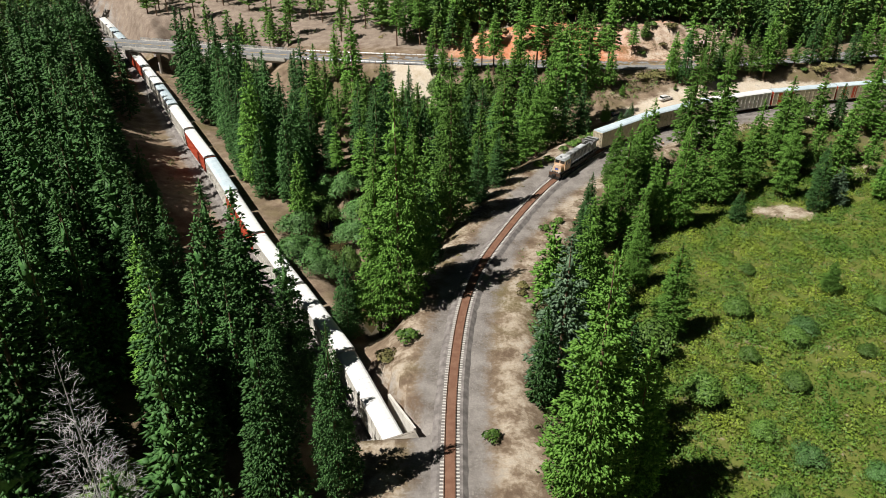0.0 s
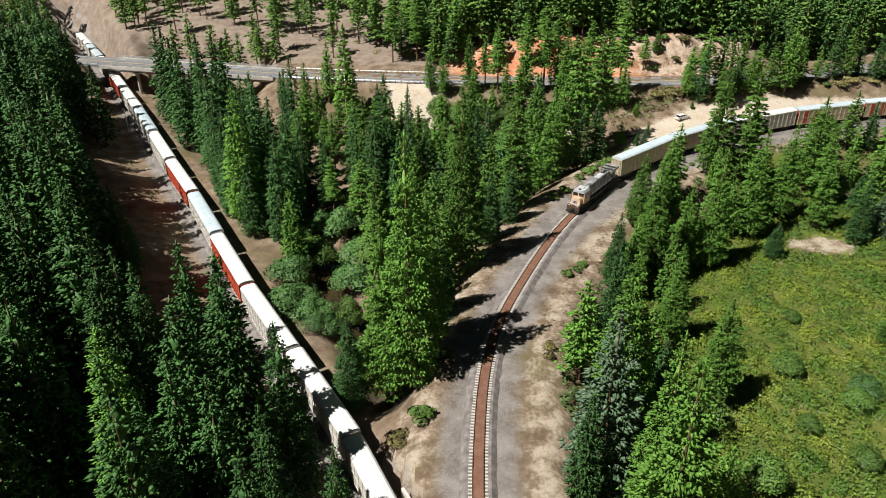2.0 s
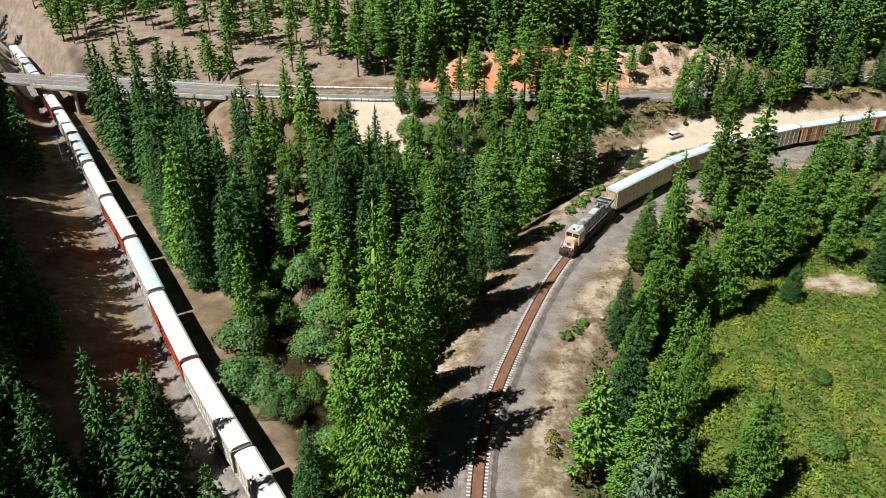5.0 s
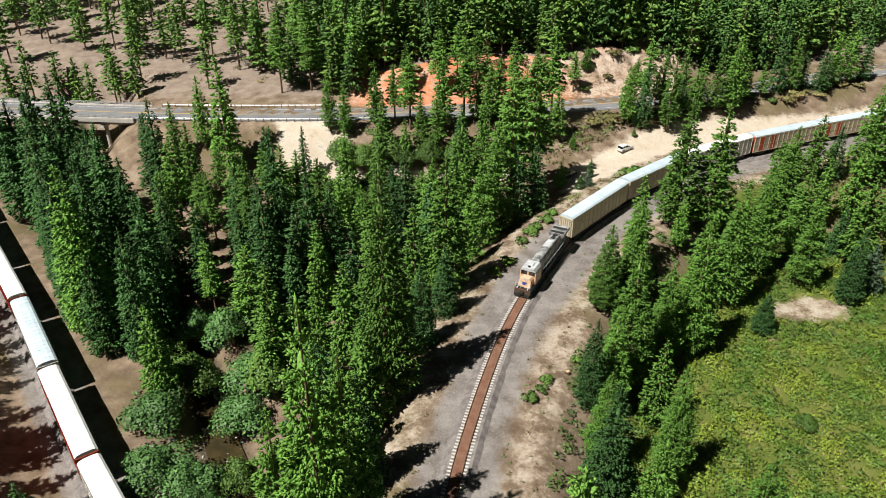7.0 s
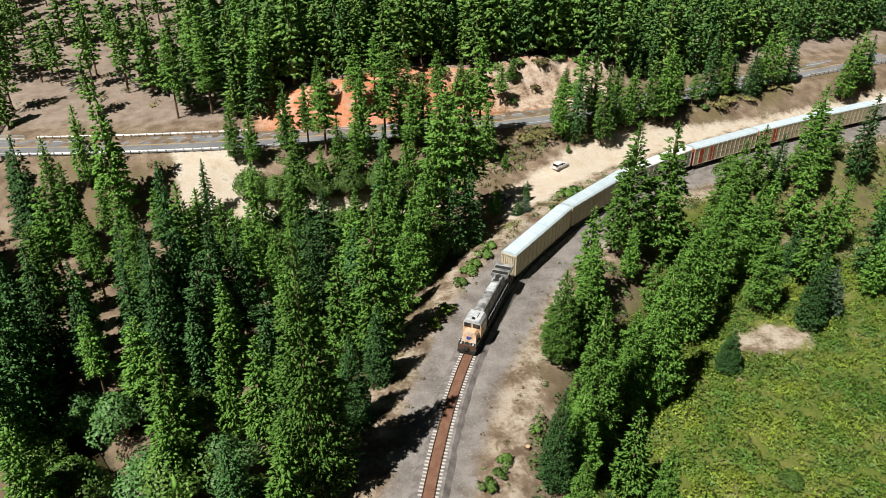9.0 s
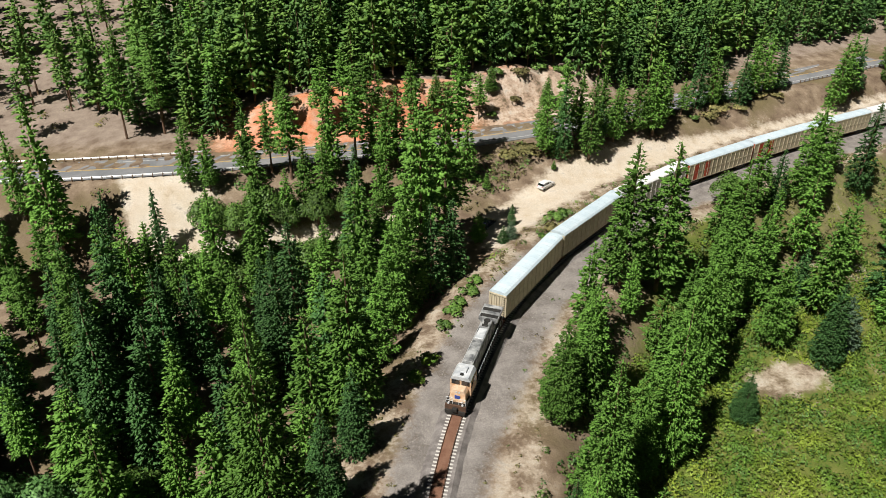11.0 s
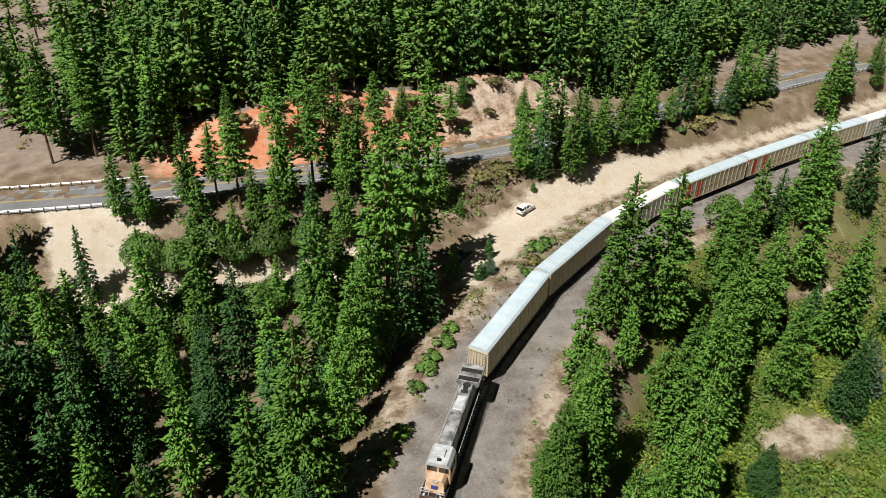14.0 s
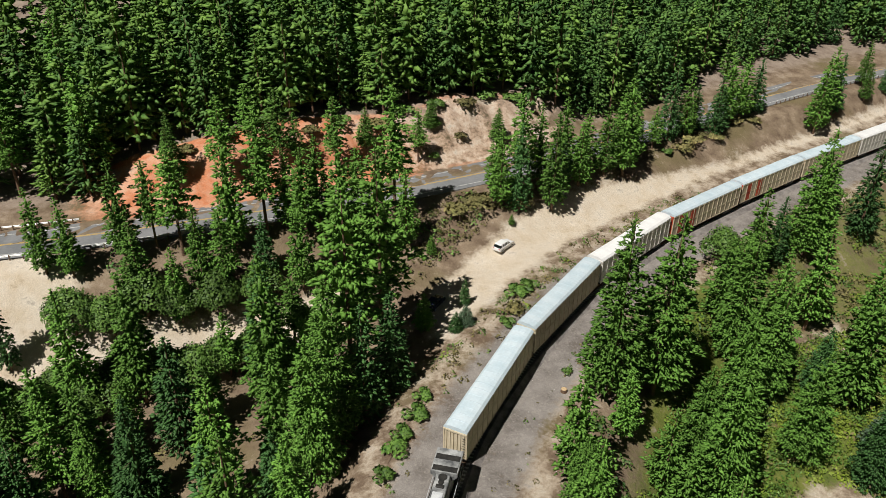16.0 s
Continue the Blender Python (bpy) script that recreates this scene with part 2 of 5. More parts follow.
def relief(x, y):
    """The height of the ground."""
    x, y = np.asarray(x, float), np.asarray(y, float)
    dr, _, _ = near(R_LINE, x, y)
    dl, zl, il = near(L_LINE, x, y)
    dw, zw, _ = near(W_LINE, x, y)
    dc, zc, _ = near(C_LINE, x, y)
    z = -8.0 + 0.9 * wobble(x, y, 22) + 0.4 * wobble(x, y, 7, 3)
    z = z + 7.0 * ease(190, 235, y) * ease(20, 60, x)                                     # the flat where cars park
    z = np.where(dr > 0, -9.2 + 0.5 * wobble(x, y, 15, 5) + 3 * ease(90, 200, dr), z)      # meadow
    z = np.where(dl < 0, zl - 0.6 + np.maximum(0, -dl - 6) * 0.3 * (1 - 0.4 * ease(40, 120, -dl)) + 0.8 * wobble(x, y, 9, 1), z)
    z = np.where((np.abs(dc) < 9) & (dl > 0) & (dr < 0), z + (zc - z) * (1 - ease(2.5, 9, np.abs(dc))), z)
    # the bank of the highway and the hills behind it
    up = np.maximum(0, -dw - 6)
    cut = ease(6, 40, x) * (1 - ease(112, 130, x))
    hill = zw + (1 - cut) * (0.1 * up + 0.0006 * up**2) + cut * (10.5 * ease(0, 13, up) * (0.85 + 0.15 * wobble(x, y, 11, 2)) - 1.3 * ease(1, 8, up) * (1 - ease(11, 16, up)) * np.abs(np.sin(x * 0.55 + 1.7 * np.sin(x * 0.21) + 0.08 * y)) + 0.09 * np.maximum(0, up - 14) + 0.0005 * up**2)
    hill = hill + (1.2 * wobble(x, y, 30, 4) + 0.4 * wobble(x, y, 8, 6)) * ease(3, 25, up)
    z = np.where(dw < 0, np.minimum(hill, 150), z)
    z = np.where(dw >= 0, z + (zw - 0.15 - z) * (1 - ease(6, 24, dw)), z)
    open_span = (x < -48) & (x > -112)
    z = np.where(open_span & (np.abs(dw) < 30), np.minimum(z, -6.6 + 10 * ease(-62, -48, x) + 9 * ease(-98, -112, x) + 0.12 * np.maximum(0, -dw)), z)
    # beds of the tracks
    wl = 1 - ease(5.0, 12.0, np.abs(dl) + 1.5 * (dl < 0))
    before = (y > 78.5) | (x > 40)
    z = np.where(before, z + (zl - 0.75 - z) * wl, z)
    flat = np.where(dr > 0, 9.5, 7.0) + 2.2 * ease(130, 165, y)
    wr = 1 - ease(flat, flat + np.where(dr > 0, 16, 13), np.abs(dr) + 0.6 * wobble(x, y, 6, 7))
    zr = z + (-0.75 - z) * wr
    cutting = before & (dl < 4.6) & (dl > -7) & (y > 78.5)
    z = np.where(cutting, np.minimum(zr, z), zr)
    z = np.where((y <= 78.5) & (np.abs(dr) < 16), np.maximum(z, -0.75 - 0.12 * np.maximum(0, np.abs(dr) - 9)), z)
    return z


# ---- ground ----
def axis(lo, hi, step, far):
    core = np.arange(lo, hi + step, step)
    out, s = [], step
    while sum(out) < far:
        s *= 1.22
        out.append(s)
    run = np.cumsum(out)
    return np.concatenate([(lo - run)[::-1], core, core[-1] + run])


def build_ground():
    gx, gy = axis(-130, 170, 1.25, 2600), axis(45, 330, 1.25, 2600)
    x, y = np.meshgrid(gx, gy)
    z = relief(x, y)
    rng = np.random.default_rng(3)
    inner = (np.abs(x) < 200) & (y > 40) & (y < 350)
    z = z + rng.normal(0, 0.05, z.shape) * inner
    nx, ny = len(gx), len(gy)
    verts = np.stack([x.ravel(), y.ravel(), z.ravel()], 1)
    i = np.arange(nx * ny).reshape(ny, nx)
    faces = np.stack([i[:-1, :-1].ravel(), i[:-1, 1:].ravel(), i[1:, 1:].ravel(), i[1:, :-1].ravel()], 1)
    me = bpy.data.meshes.new("ground")
    me.from_pydata(verts.tolist(), [], faces.tolist())
    me.polygons.foreach_set("use_smooth", [True] * len(me.polygons))
    dr = near(R_LINE, x, y)[0]
    dl, _, _ = near(L_LINE, x, y)
    dw = near(W_LINE, x, y)[0]
    dc = near(C_LINE, x, y)[0]
    adr, adl = np.abs(dr), np.abs(dl)
    gravel = np.maximum(1 - ease(3.0, 8.0, adr - 1.3 * ease(140, 175, y) - 1.2 * ease(150, 175, y) * (dr > 0)), (1 - ease(3.6, 5.5, adl)) * (y > 78))
    green = (dr > 9) * ease(17 - 8 * ease(70, 95, x), 24 - 9 * ease(70, 95, x), dr) * (1 - 0.45 * ease(196, 205, y + 0.1 * x) * (x > 105))
    red = ((dw < -5) & (dw > -22)) * ease(-16, 2, x - 18) * (1 - ease(104, 122, x)) * (0.45 + 0.55 * (1 - ease(58, 80, x)))
    red = np.maximum(red, 0.8 * (1 - ease(4, 14, np.hypot(x - 26, (y - 262) * 1.3))))
    pale = np.maximum(((dw > 5) & (dw < 27)) * (1 - ease(7, 11, np.abs(x + 1))), (dr < 0) * ease(54, 62, x) * ease(10, 14.5, adr) * (1 - ease(21 - 8 * ease(90, 150, x), 25 - 8 * ease(90, 150, x), adr)))
    pale = np.maximum(pale, (1 - ease(3, 6, np.abs(y - 229 - 2 * np.sin(x / 9)))) * (x > -6) * (x < 48))
    pale = np.maximum(pale, 0.34 * ease(4, 8, adr) * (1 - ease(11, 15, adr)) * (y > 50))
    pale = np.maximum(pale, 0.5 * ((dw < -6) & (dw > -20)) * ease(62, 84, x) * (1 - ease(108, 118, x)))
    spot = 1 - ease(0.2, 2.2, (x - 91) ** 2 / 60 + (y - 163) ** 2 / 12 + 0.5 * np.sin(x * 1.3 + y) * np.sin(y * 1.9 - x * 0.4))
    spot = np.maximum(spot, 0.8 * (1 - ease(0.3, 2.4, (x - 124) ** 2 / 70 + (y - 187) ** 2 / 30 + 0.6 * np.sin(x * 0.9 + y) * np.sin(y * 1.3 - x * 0.4))))
    green, pale = green * (1 - spot), np.maximum(pale, 0.45 * spot)
    for key, r, g, b in (("zone_a", gravel, green, red), ("zone_b", pale, 1 - ease(2, 5, np.abs(dc)), ease(6, 20, -dw))):
        col = me.color_attributes.new(key, "FLOAT_COLOR", "POINT")
        col.data.foreach_set("color", np.stack([np.broadcast_to(v, x.shape).ravel() for v in (r, g, b, np.ones_like(x))], 1).astype(np.float32).ravel())
    m = bpy.data.materials.new("forest_ground")
    m.use_nodes = True
    n, l = m.node_tree.nodes, m.node_tree.links
    b = n["Principled BSDF"]
    b.inputs["Roughness"].default_value, b.inputs["Specular IOR Level"].default_value = 0.95, 0.15
    co = n.new("ShaderNodeTexCoord")

    def noise_at(scale, detail=5.0, rough=0.6):
        t = n.new("ShaderNodeTexNoise")
        t.inputs["Scale"].default_value, t.inputs["Detail"].default_value, t.inputs["Roughness"].default_value = scale, detail, rough
        l.new(co.outputs["Object"], t.inputs["Vector"])
        return t.outputs["Fac"]

    def two(c1, c2, fac):
        mx = n.new("ShaderNodeMix")
        mx.data_type = "RGBA"
        for s, c in (("A", c1), ("B", c2)):
            if isinstance(c, tuple):
                mx.inputs[s].default_value = (*c, 1)
            else:
                l.new(c, mx.inputs[s])
        l.new(fac, mx.inputs["Factor"])
        return mx.outputs["Result"]

    def stretch(fac, a, bb):
        r = n.new("ShaderNodeMapRange")
        r.inputs["From Min"].default_value, r.inputs["From Max"].default_value = a, bb
        l.new(fac, r.inputs["Value"])
        return r.outputs["Result"]

    big, mid, small, grain = noise_at(0.05), noise_at(0.28), noise_at(1.6), noise_at(9.0, 3.0)
    ragged = n.new("ShaderNodeMath")
    ragged.operation = "MULTIPLY_ADD"
    ragged.inputs[1].default_value, ragged.inputs[2].default_value = 2.4, -1.2
    both = n.new("ShaderNodeMath")
    both.operation = "MULTIPLY_ADD"
    both.inputs[1].default_value = 0.6
    l.new(mid, both.inputs[0])
    part_small = n.new("ShaderNodeMath")
    part_small.operation = "MULTIPLY"
    part_small.inputs[1].default_value = 0.4
    l.new(small, part_small.inputs[0])
    l.new(part_small.outputs[0], both.inputs[2])
    l.new(both.outputs[0], ragged.inputs[0])

    def zone(key, ch):
        a = n.new("ShaderNodeAttribute")
        a.attribute_name = key
        sp = n.new("ShaderNodeSeparateColor")
        l.new(a.outputs["Color"], sp.inputs[0])
        s = n.new("ShaderNodeMath")
        s.operation = "ADD"
        l.new(sp.outputs[ch], s.inputs[0])
        l.new(ragged.outputs[0], s.inputs[1])
        return stretch(s.outputs[0], 0.2, 0.8)

    soil = two((0.14, 0.1, 0.07), (0.29, 0.225, 0.16), stretch(mid, 0.35, 0.65))
    soil = two(soil, (0.16, 0.13, 0.07), stretch(big, 0.5, 0.65))
    hillside = two((0.2, 0.155, 0.125), (0.3, 0.245, 0.2), stretch(mid, 0.35, 0.65))
    colour = two(soil, hillside, zone("zone_b", 2))
    colour = two(colour, two((0.09, 0.13, 0.025), (0.16, 0.17, 0.045), stretch(mid, 0.35, 0.65)), zone("zone_a", 1))
    colour = two(colour, two((0.52, 0.2, 0.1), (0.58, 0.36, 0.25), stretch(mid, 0.4, 0.66)), zone("zone_a", 2))
    colour = two(colour, two((0.5, 0.42, 0.32), (0.58, 0.52, 0.44), stretch(mid, 0.35, 0.65)), zone("zone_b", 0))
    colour = two(colour, (0.07, 0.06, 0.04), zone("zone_b", 1))
    colour = two(colour, two(two((0.15, 0.135, 0.125), (0.27, 0.25, 0.235), stretch(mid, 0.35, 0.65)), (0.34, 0.31, 0.28), stretch(noise_at(3.2, 6.0, 0.75), 0.52, 0.7)), zone("zone_a", 0))
    k = n.new("ShaderNodeMath")
    k.operation = "MULTIPLY_ADD"
    k.inputs[1].default_value, k.inputs[2].default_value = 1.3, 0.35
    l.new(grain, k.inputs[0])
    sc = n.new("ShaderNodeVectorMath")
    sc.operation = "SCALE"
    l.new(colour, sc.inputs[0])
    l.new(k.outputs[0], sc.inputs["Scale"])
    l.new(sc.outputs[0], b.inputs["Base Color"])
    bn = n.new("ShaderNodeBump")
    bn.inputs["Strength"].default_value, bn.inputs["Distance"].default_value = 0.7, 0.18
    l.new(small, bn.inputs["Height"])
    l.new(bn.outputs[0], b.inputs["Normal"])
    me.materials.append(m)
    return tagged(new("ground", me), "dry brown forest soil with gravel beds, red earth and green meadow", "ground", kind="structure")


ground = build_ground()


def ground_z(x, y):
    """The ground's height under one place."""
    return float(relief(np.array([x]), np.array([y]))[0])


def sweep(name, line, outline, mat, parent=None, a=0, b=None, label="", closed=True):
    """An outline of (side, height) corners drawn along a line of the plan; side is to the right."""
    p = line[a:b]
    d = np.gradient(p[:, :2], axis=0)
    d /= np.linalg.norm(d, axis=1)[:, None]
    right = np.stack([d[:, 1], -d[:, 0]], 1)
    n, verts, faces = len(outline), [], []
    for s, h in outline:
        verts.append(np.column_stack([p[:, :2] + right * s, p[:, 2] + h]))
    verts = np.stack(verts, 1).reshape(-1, 3)
    for i in range(len(p) - 1):
        for k in range(n if closed else n - 1):
            j = (k + 1) % n
            faces.append((i * n + k, i * n + j, (i + 1) * n + j, (i + 1) * n + k))
    if closed:
        faces += [tuple(range(n))[::-1], tuple((len(p) - 1) * n + k for k in range(n))]
    return mesh_part(name, verts, faces, mat, parent, label)


def along(line, s, side=0.0, up=0.0):
    """The pose at s metres along a line, with y along it and x to its right."""
    i = min(max(int(s), 0), len(line) - 2)
    p = Vector(line[i]).lerp(Vector(line[i + 1]), s - i)
    d = line[min(i + 3, len(line) - 1)] - line[max(i - 2, 0)]
    yaw = math.degrees(math.atan2(-d[0], d[1]))
    return Matrix.Translation(p + Vector((0, 0, up))) @ pose(0, 0, 0, 0, 0, yaw) @ pose(side, 0, 0)


def at_y(line, y):
    """Metres along a line at which it reaches y."""
    return float(np.interp(y, line[:, 1], np.arange(len(line))))


# ---- the two tracks ----
def build_track(line, a, b, tie_a, tie_b, label):
    top = thing("railway_track", Matrix(), label, "railway track", kind="structure")
    sweep("ballast", line, [(-2.6, -0.8), (-1.75, -0.2), (1.75, -0.2), (2.6, -0.8)], "ballast", top, a, b)
    sweep("rusty_bed", line, [(-0.68, -0.3), (-0.66, -0.13), (0.66, -0.13), (0.68, -0.3)], "rust_bed", top, a, b)
    for s in (-0.75, 0.75):
        sweep("rail", line, [(s - 0.07, -0.18), (s - 0.07, -0.15), (s - 0.035, -0.13), (s - 0.037, 0.0), (s + 0.037, 0.0), (s + 0.035, -0.13), (s + 0.07, -0.15), (s + 0.07, -0.18)], "steel", top, a, b)
    bm = boxes((-1.33, 1.33, -0.125, 0.125, -0.34, -0.16), bevel=0.02)
    first = part("tie", bm, "concrete", top)
    first.matrix_basis = along(line, tie_a)
    far, s, i = [], tie_a + 0.62, 0
    while s < b - 2:
        if s < tie_b:
            ob = new("tie", first.data)
            ob.parent = top
            ob.matrix_basis = along(line, s, 0.02 * math.sin(i * 7.3))
        else:
            far.append(along(line, s))
        s += 0.62
        i += 1
    if far:
        me, verts, faces = first.data, [], []
        co = [v.co for v in me.vertices]
        for m in far:
            k = len(verts)
            verts += [m @ c for c in co]
            faces += [tuple(k + q for q in f.vertices) for f in me.polygons]
        tagged(mesh_part("far_ties", verts, faces, "concrete", top), kind="stuff")
    return top


build_track(R_LINE, 40, len(R_LINE), int(at_y(R_LINE, 60)), int(at_y(R_LINE, 60)) + 175, "curved single railway track with concrete ties on grey ballast")
build_track(L_LINE, int(at_y(L_LINE, 40)), len(L_LINE) - 1, int(at_y(L_LINE, 62)), int(at_y(L_LINE, 62)) + 1, "lower railway track in a cutting, under a train")


# ---- underpass, bridge and highway ----
def build_underpass():
    m = along(L_LINE, at_y(L_LINE, 78.3))
    top = thing("underpass", m, "concrete railway underpass with a headwall and wing walls", "underpass", kind="structure")
    # headwall and ceiling take a darker concrete than the side and wing walls
    part("headwall", boxes((-3.1, -2.6, -0.3, 0, -1, 6.45), (2.6, 3.1, -0.3, 0, -1, 6.45), (-2.6, 2.6, -0.3, 0, 6.02, 6.45)), "dark_slab", top)
    part("ceiling_slab", boxes((-3.1, 3.1, -34, -0.32, 6.02, 6.4)), "dark_slab", top)
    for s in (-1, 1):
        part("side_wall", boxes((2.62 * s, 3.1 * s, -34, -0.32, -1, 6.01)) if s > 0 else boxes((-3.1, -2.62, -34, -0.32, -1, 6.01)), "concrete", top)
    bm = bmesh.new()
    a = [bm.verts.new(v) for v in ((3.1, 0.5, -1), (3.3, 12.5, -1), (3.3, 12.5, 3.2), (3.1, 0.5, 6.3))]
    b = [bm.verts.new(v) for v in ((3.5, 0.5, -1), (3.7, 12.5, -1), (3.7, 12.5, 3.2), (3.5, 0.5, 6.3))]
    bm.faces.new(a), bm.faces.new(b[::-1])
    for i in range(4):
        bm.faces.new((a[i], b[i], b[(i + 1) % 4], a[(i + 1) % 4]))
    bmesh.ops.recalc_face_normals(bm, faces=bm.faces)
    part("wing_wall", bm, "concrete", top)


build_underpass()


def build_highway():
    top = thing("road", Matrix(), "two-lane asphalt highway with painted lines", "road", kind="structure")
    sweep("asphalt", W_LINE, [(-5.2, -0.7), (-5.2, 0.0), (5.2, 0.0), (5.2, -0.7)], "asphalt", top)
    for s, mat in ((-3.75, "line_white"), (3.75, "line_white"), (-0.14, "line_yellow"), (0.14, "line_yellow")):
        sweep("painted_line", W_LINE, [(s - 0.07, 0.004), (s + 0.07, 0.004)], mat, top, closed=False)
    return top


build_highway()


def w_at(x):
    return float(np.interp(x, W_LINE[:, 0], np.arange(len(W_LINE))))


def build_bridge():
    a, b = int(w_at(-112)), int(w_at(-46))
    top = thing("road_bridge", Matrix(), "grey concrete highway bridge with open railings over the railway", "bridge")
    sweep("deck", W_LINE, [(-5.9, -0.95), (-5.9, -0.05), (5.9, -0.05), (5.9, -0.95)], "concrete", top, a, b)
    for s in (-4.2, -1.4, 1.4, 4.2):
        sweep("girder", W_LINE, [(s - 0.25, -2.1), (s - 0.25, -0.96), (s + 0.25, -0.96), (s + 0.25, -2.1)], "concrete", top, a, b)
    for s in (-5.65, 5.65):
        sweep("kerb", W_LINE, [(s - 0.22, -0.04), (s - 0.22, 0.3), (s + 0.22, 0.3), (s + 0.22, -0.04)], "concrete", top, a, b)
        for h in (0.62, 0.98):
            sweep("railing", W_LINE, [(s - 0.06, h - 0.07), (s - 0.06, h + 0.07), (s + 0.06, h + 0.07), (s + 0.06, h - 0.07)], "guard", top, a, b)
        first = None
        for k in range(a, b, 2):
            if first is None:
                first = part("railing_post", boxes((-0.09, 0.09, -0.09, 0.09, 0.3, 1.0)), "guard", top)
                first.matrix_basis = along(W_LINE, k, s)
            else:
                ob = new("railing_post", first.data)
                ob.parent, ob.matrix_basis = top, along(W_LINE, k, s)
    for k, x in enumerate((-99.5, -78, -56.5)):
        m = along(W_LINE, w_at(x))
        cap = part("pier_cap", boxes((-5.4, 5.4, -0.6, 0.6, -3.0, -2.12), bevel=0.08), "concrete", top)
        cap.matrix_basis = m
        for s in (-3.4, 3.4):
            col = part("pier_column", cyl(bmesh.new(), (s, 0, -14.5), (s, 0, -3.0), 0.55, seg=14), "concrete", top)
            col.matrix_basis = m


build_bridge()


def build_guard_rail(x0, x1, side):
    a, b = int(w_at(x0)), int(w_at(x1))
    top = thing("guard_rail", Matrix(), "galvanised steel guard rail along the highway", "guard rail")
    sweep("rail", W_LINE, [(side - 0.05, 0.45), (side + 0.03, 0.52), (side - 0.05, 0.6), (side + 0.03, 0.68), (side - 0.05, 0.76), (side - 0.09, 0.76), (side - 0.09, 0.45)], "guard", top, a, b)
    first = None
    for k in range(a, b, 2):
        if first is None:
            first = part("post", boxes((-0.08, 0.08, -0.08, 0.08, -0.4, 0.8)), "bark", top)
        ob = first if k == a else new("post", first.data)
        ob.parent, ob.matrix_basis = top, along(W_LINE, k, side + 0.12)


build_guard_rail(-44, 40, 5.6)
build_guard_rail(-44, 10, -5.6)
build_guard_rail(180, 240, 5.6)


# ---- trains ----
def build_truck(top, y, wheels=2, r=0.48, spread=0.9, wide=1.15):
    ys = [y + spread * (2 * i / (wheels - 1) - 1) for i in range(wheels)]
    truck = part("truck", boxes((-wide - 0.12, -wide + 0.1, ys[0] - 0.6, ys[-1] + 0.6, 0.35, 0.75), (wide - 0.1, wide + 0.12, ys[0] - 0.6, ys[-1] + 0.6, 0.35, 0.75), (-wide, wide, y - 0.3, y + 0.3, 0.45, 0.8)), "black", top)
    for yy in ys:
        for s in (-0.75, 0.75):
            part("wheel", cyl(bmesh.new(), (s - 0.07, yy, r), (s + 0.07, yy, r), r, seg=14), "steel", truck)


CAR_LEN, CAR_PITCH = 23.0, 23.9


def build_autorack(m, side, roof, end, label, stripe=None, group="autorack freight cars"):
    top = thing("freight_car", m, label, "freight car", group)
    h, w, e = CAR_LEN / 2, 1.52, 5.35
    part("underframe", boxes((-1.35, 1.35, -h + 0.2, h - 0.2, 0.85, 1.2), (-0.3, 0.3, -h - 0.45, h + 0.45, 0.8, 1.05)), "black", top)
    n, post = 14, None
    for s in (-1, 1):
        panel = part("side_panel", boxes((s * (w - 0.04) - 0.04, s * (w - 0.04) + 0.04, -h, h, 1.2, e - 0.02)), side, top)
        for i in range(n + 1):
            y = -h + 0.12 + (2 * h - 0.24) * i / n
            if post is None:
                post = part("post", boxes((-0.04, 0.04, -0.1, 0.1, 1.15, e)), side, panel).data
                panel.children[0].location = (s * (w + 0.03), y, 0)
            else:
                ob = new("post", post)
                ob.parent, ob.location = panel, (s * (w + 0.03), y, 0)
        for z in (1.25, 3.1, e - 0.12):
            part("beam", boxes((s * (w + 0.02) - 0.025, s * (w + 0.02) + 0.025, -h + 0.02, h - 0.02, z - 0.1, z + 0.1)), side, panel)
    if stripe:
        for s in (-1, 1):
            for yc in (-h + 2.6, -h + 6.4):
                part("side_stripe", boxes((s * (w + 0.005) - 0.04, s * (w + 0.005) + 0.04, yc - 0.75, yc + 0.75, 1.4, e - 0.3)), stripe, top)
    outline = [(-w - 0.03, e), (-w - 0.03, e + 0.12), (-w * 0.8, e + 0.42), (-w * 0.4, e + 0.55), (w * 0.4, e + 0.55), (w * 0.8, e + 0.42), (w + 0.03, e + 0.12), (w + 0.03, e)]
    roof_ob = part("roof", prism(bmesh.new(), outline, -h, h), roof, top)
    rib = None
    for i in range(1, 18):
        if rib is None:
            rib = part("roof_rib", prism(bmesh.new(), [(x * 1.004, z + 0.025) for x, z in outline[1:-1]], -0.035, 0.035), roof, roof_ob)
        ob = rib if i == 1 else new("roof_rib", rib.data)
        ob.parent, ob.location = roof_ob, (0, -h + 2 * h * i / 18, 0)
    for s in (-1, 1):
        door = part("end_door", boxes((-w + 0.09, w - 0.09, s * (h - 0.12) - 0.05, s * (h - 0.12) + 0.05, 1.2, e - 0.01)), end, top)
        for x in (-1.15, -0.7, -0.25, 0.25, 0.7, 1.15):
            part("door_rib", boxes((x - 0.06, x + 0.06, s * (h - 0.02) - 0.07, s * (h - 0.02) + 0.07, 1.3, e - 0.15)), end, door)
        bm = boxes((-w - 0.02, w + 0.02, s * h - 0.1, s * h + 0.1, e - 0.28, e - 0.05))
        part("end_beam", bm, end, top)
        cl = part("ladder", boxes(*[(w - 0.55, w - 0.1, s * (h + 0.13) - 0.02, s * (h + 0.13) + 0.02, 1.4 + 0.4 * i, 1.44 + 0.4 * i) for i in range(9)]), "black", top)
        build_truck(top, s * (h - 3.2))
    return top


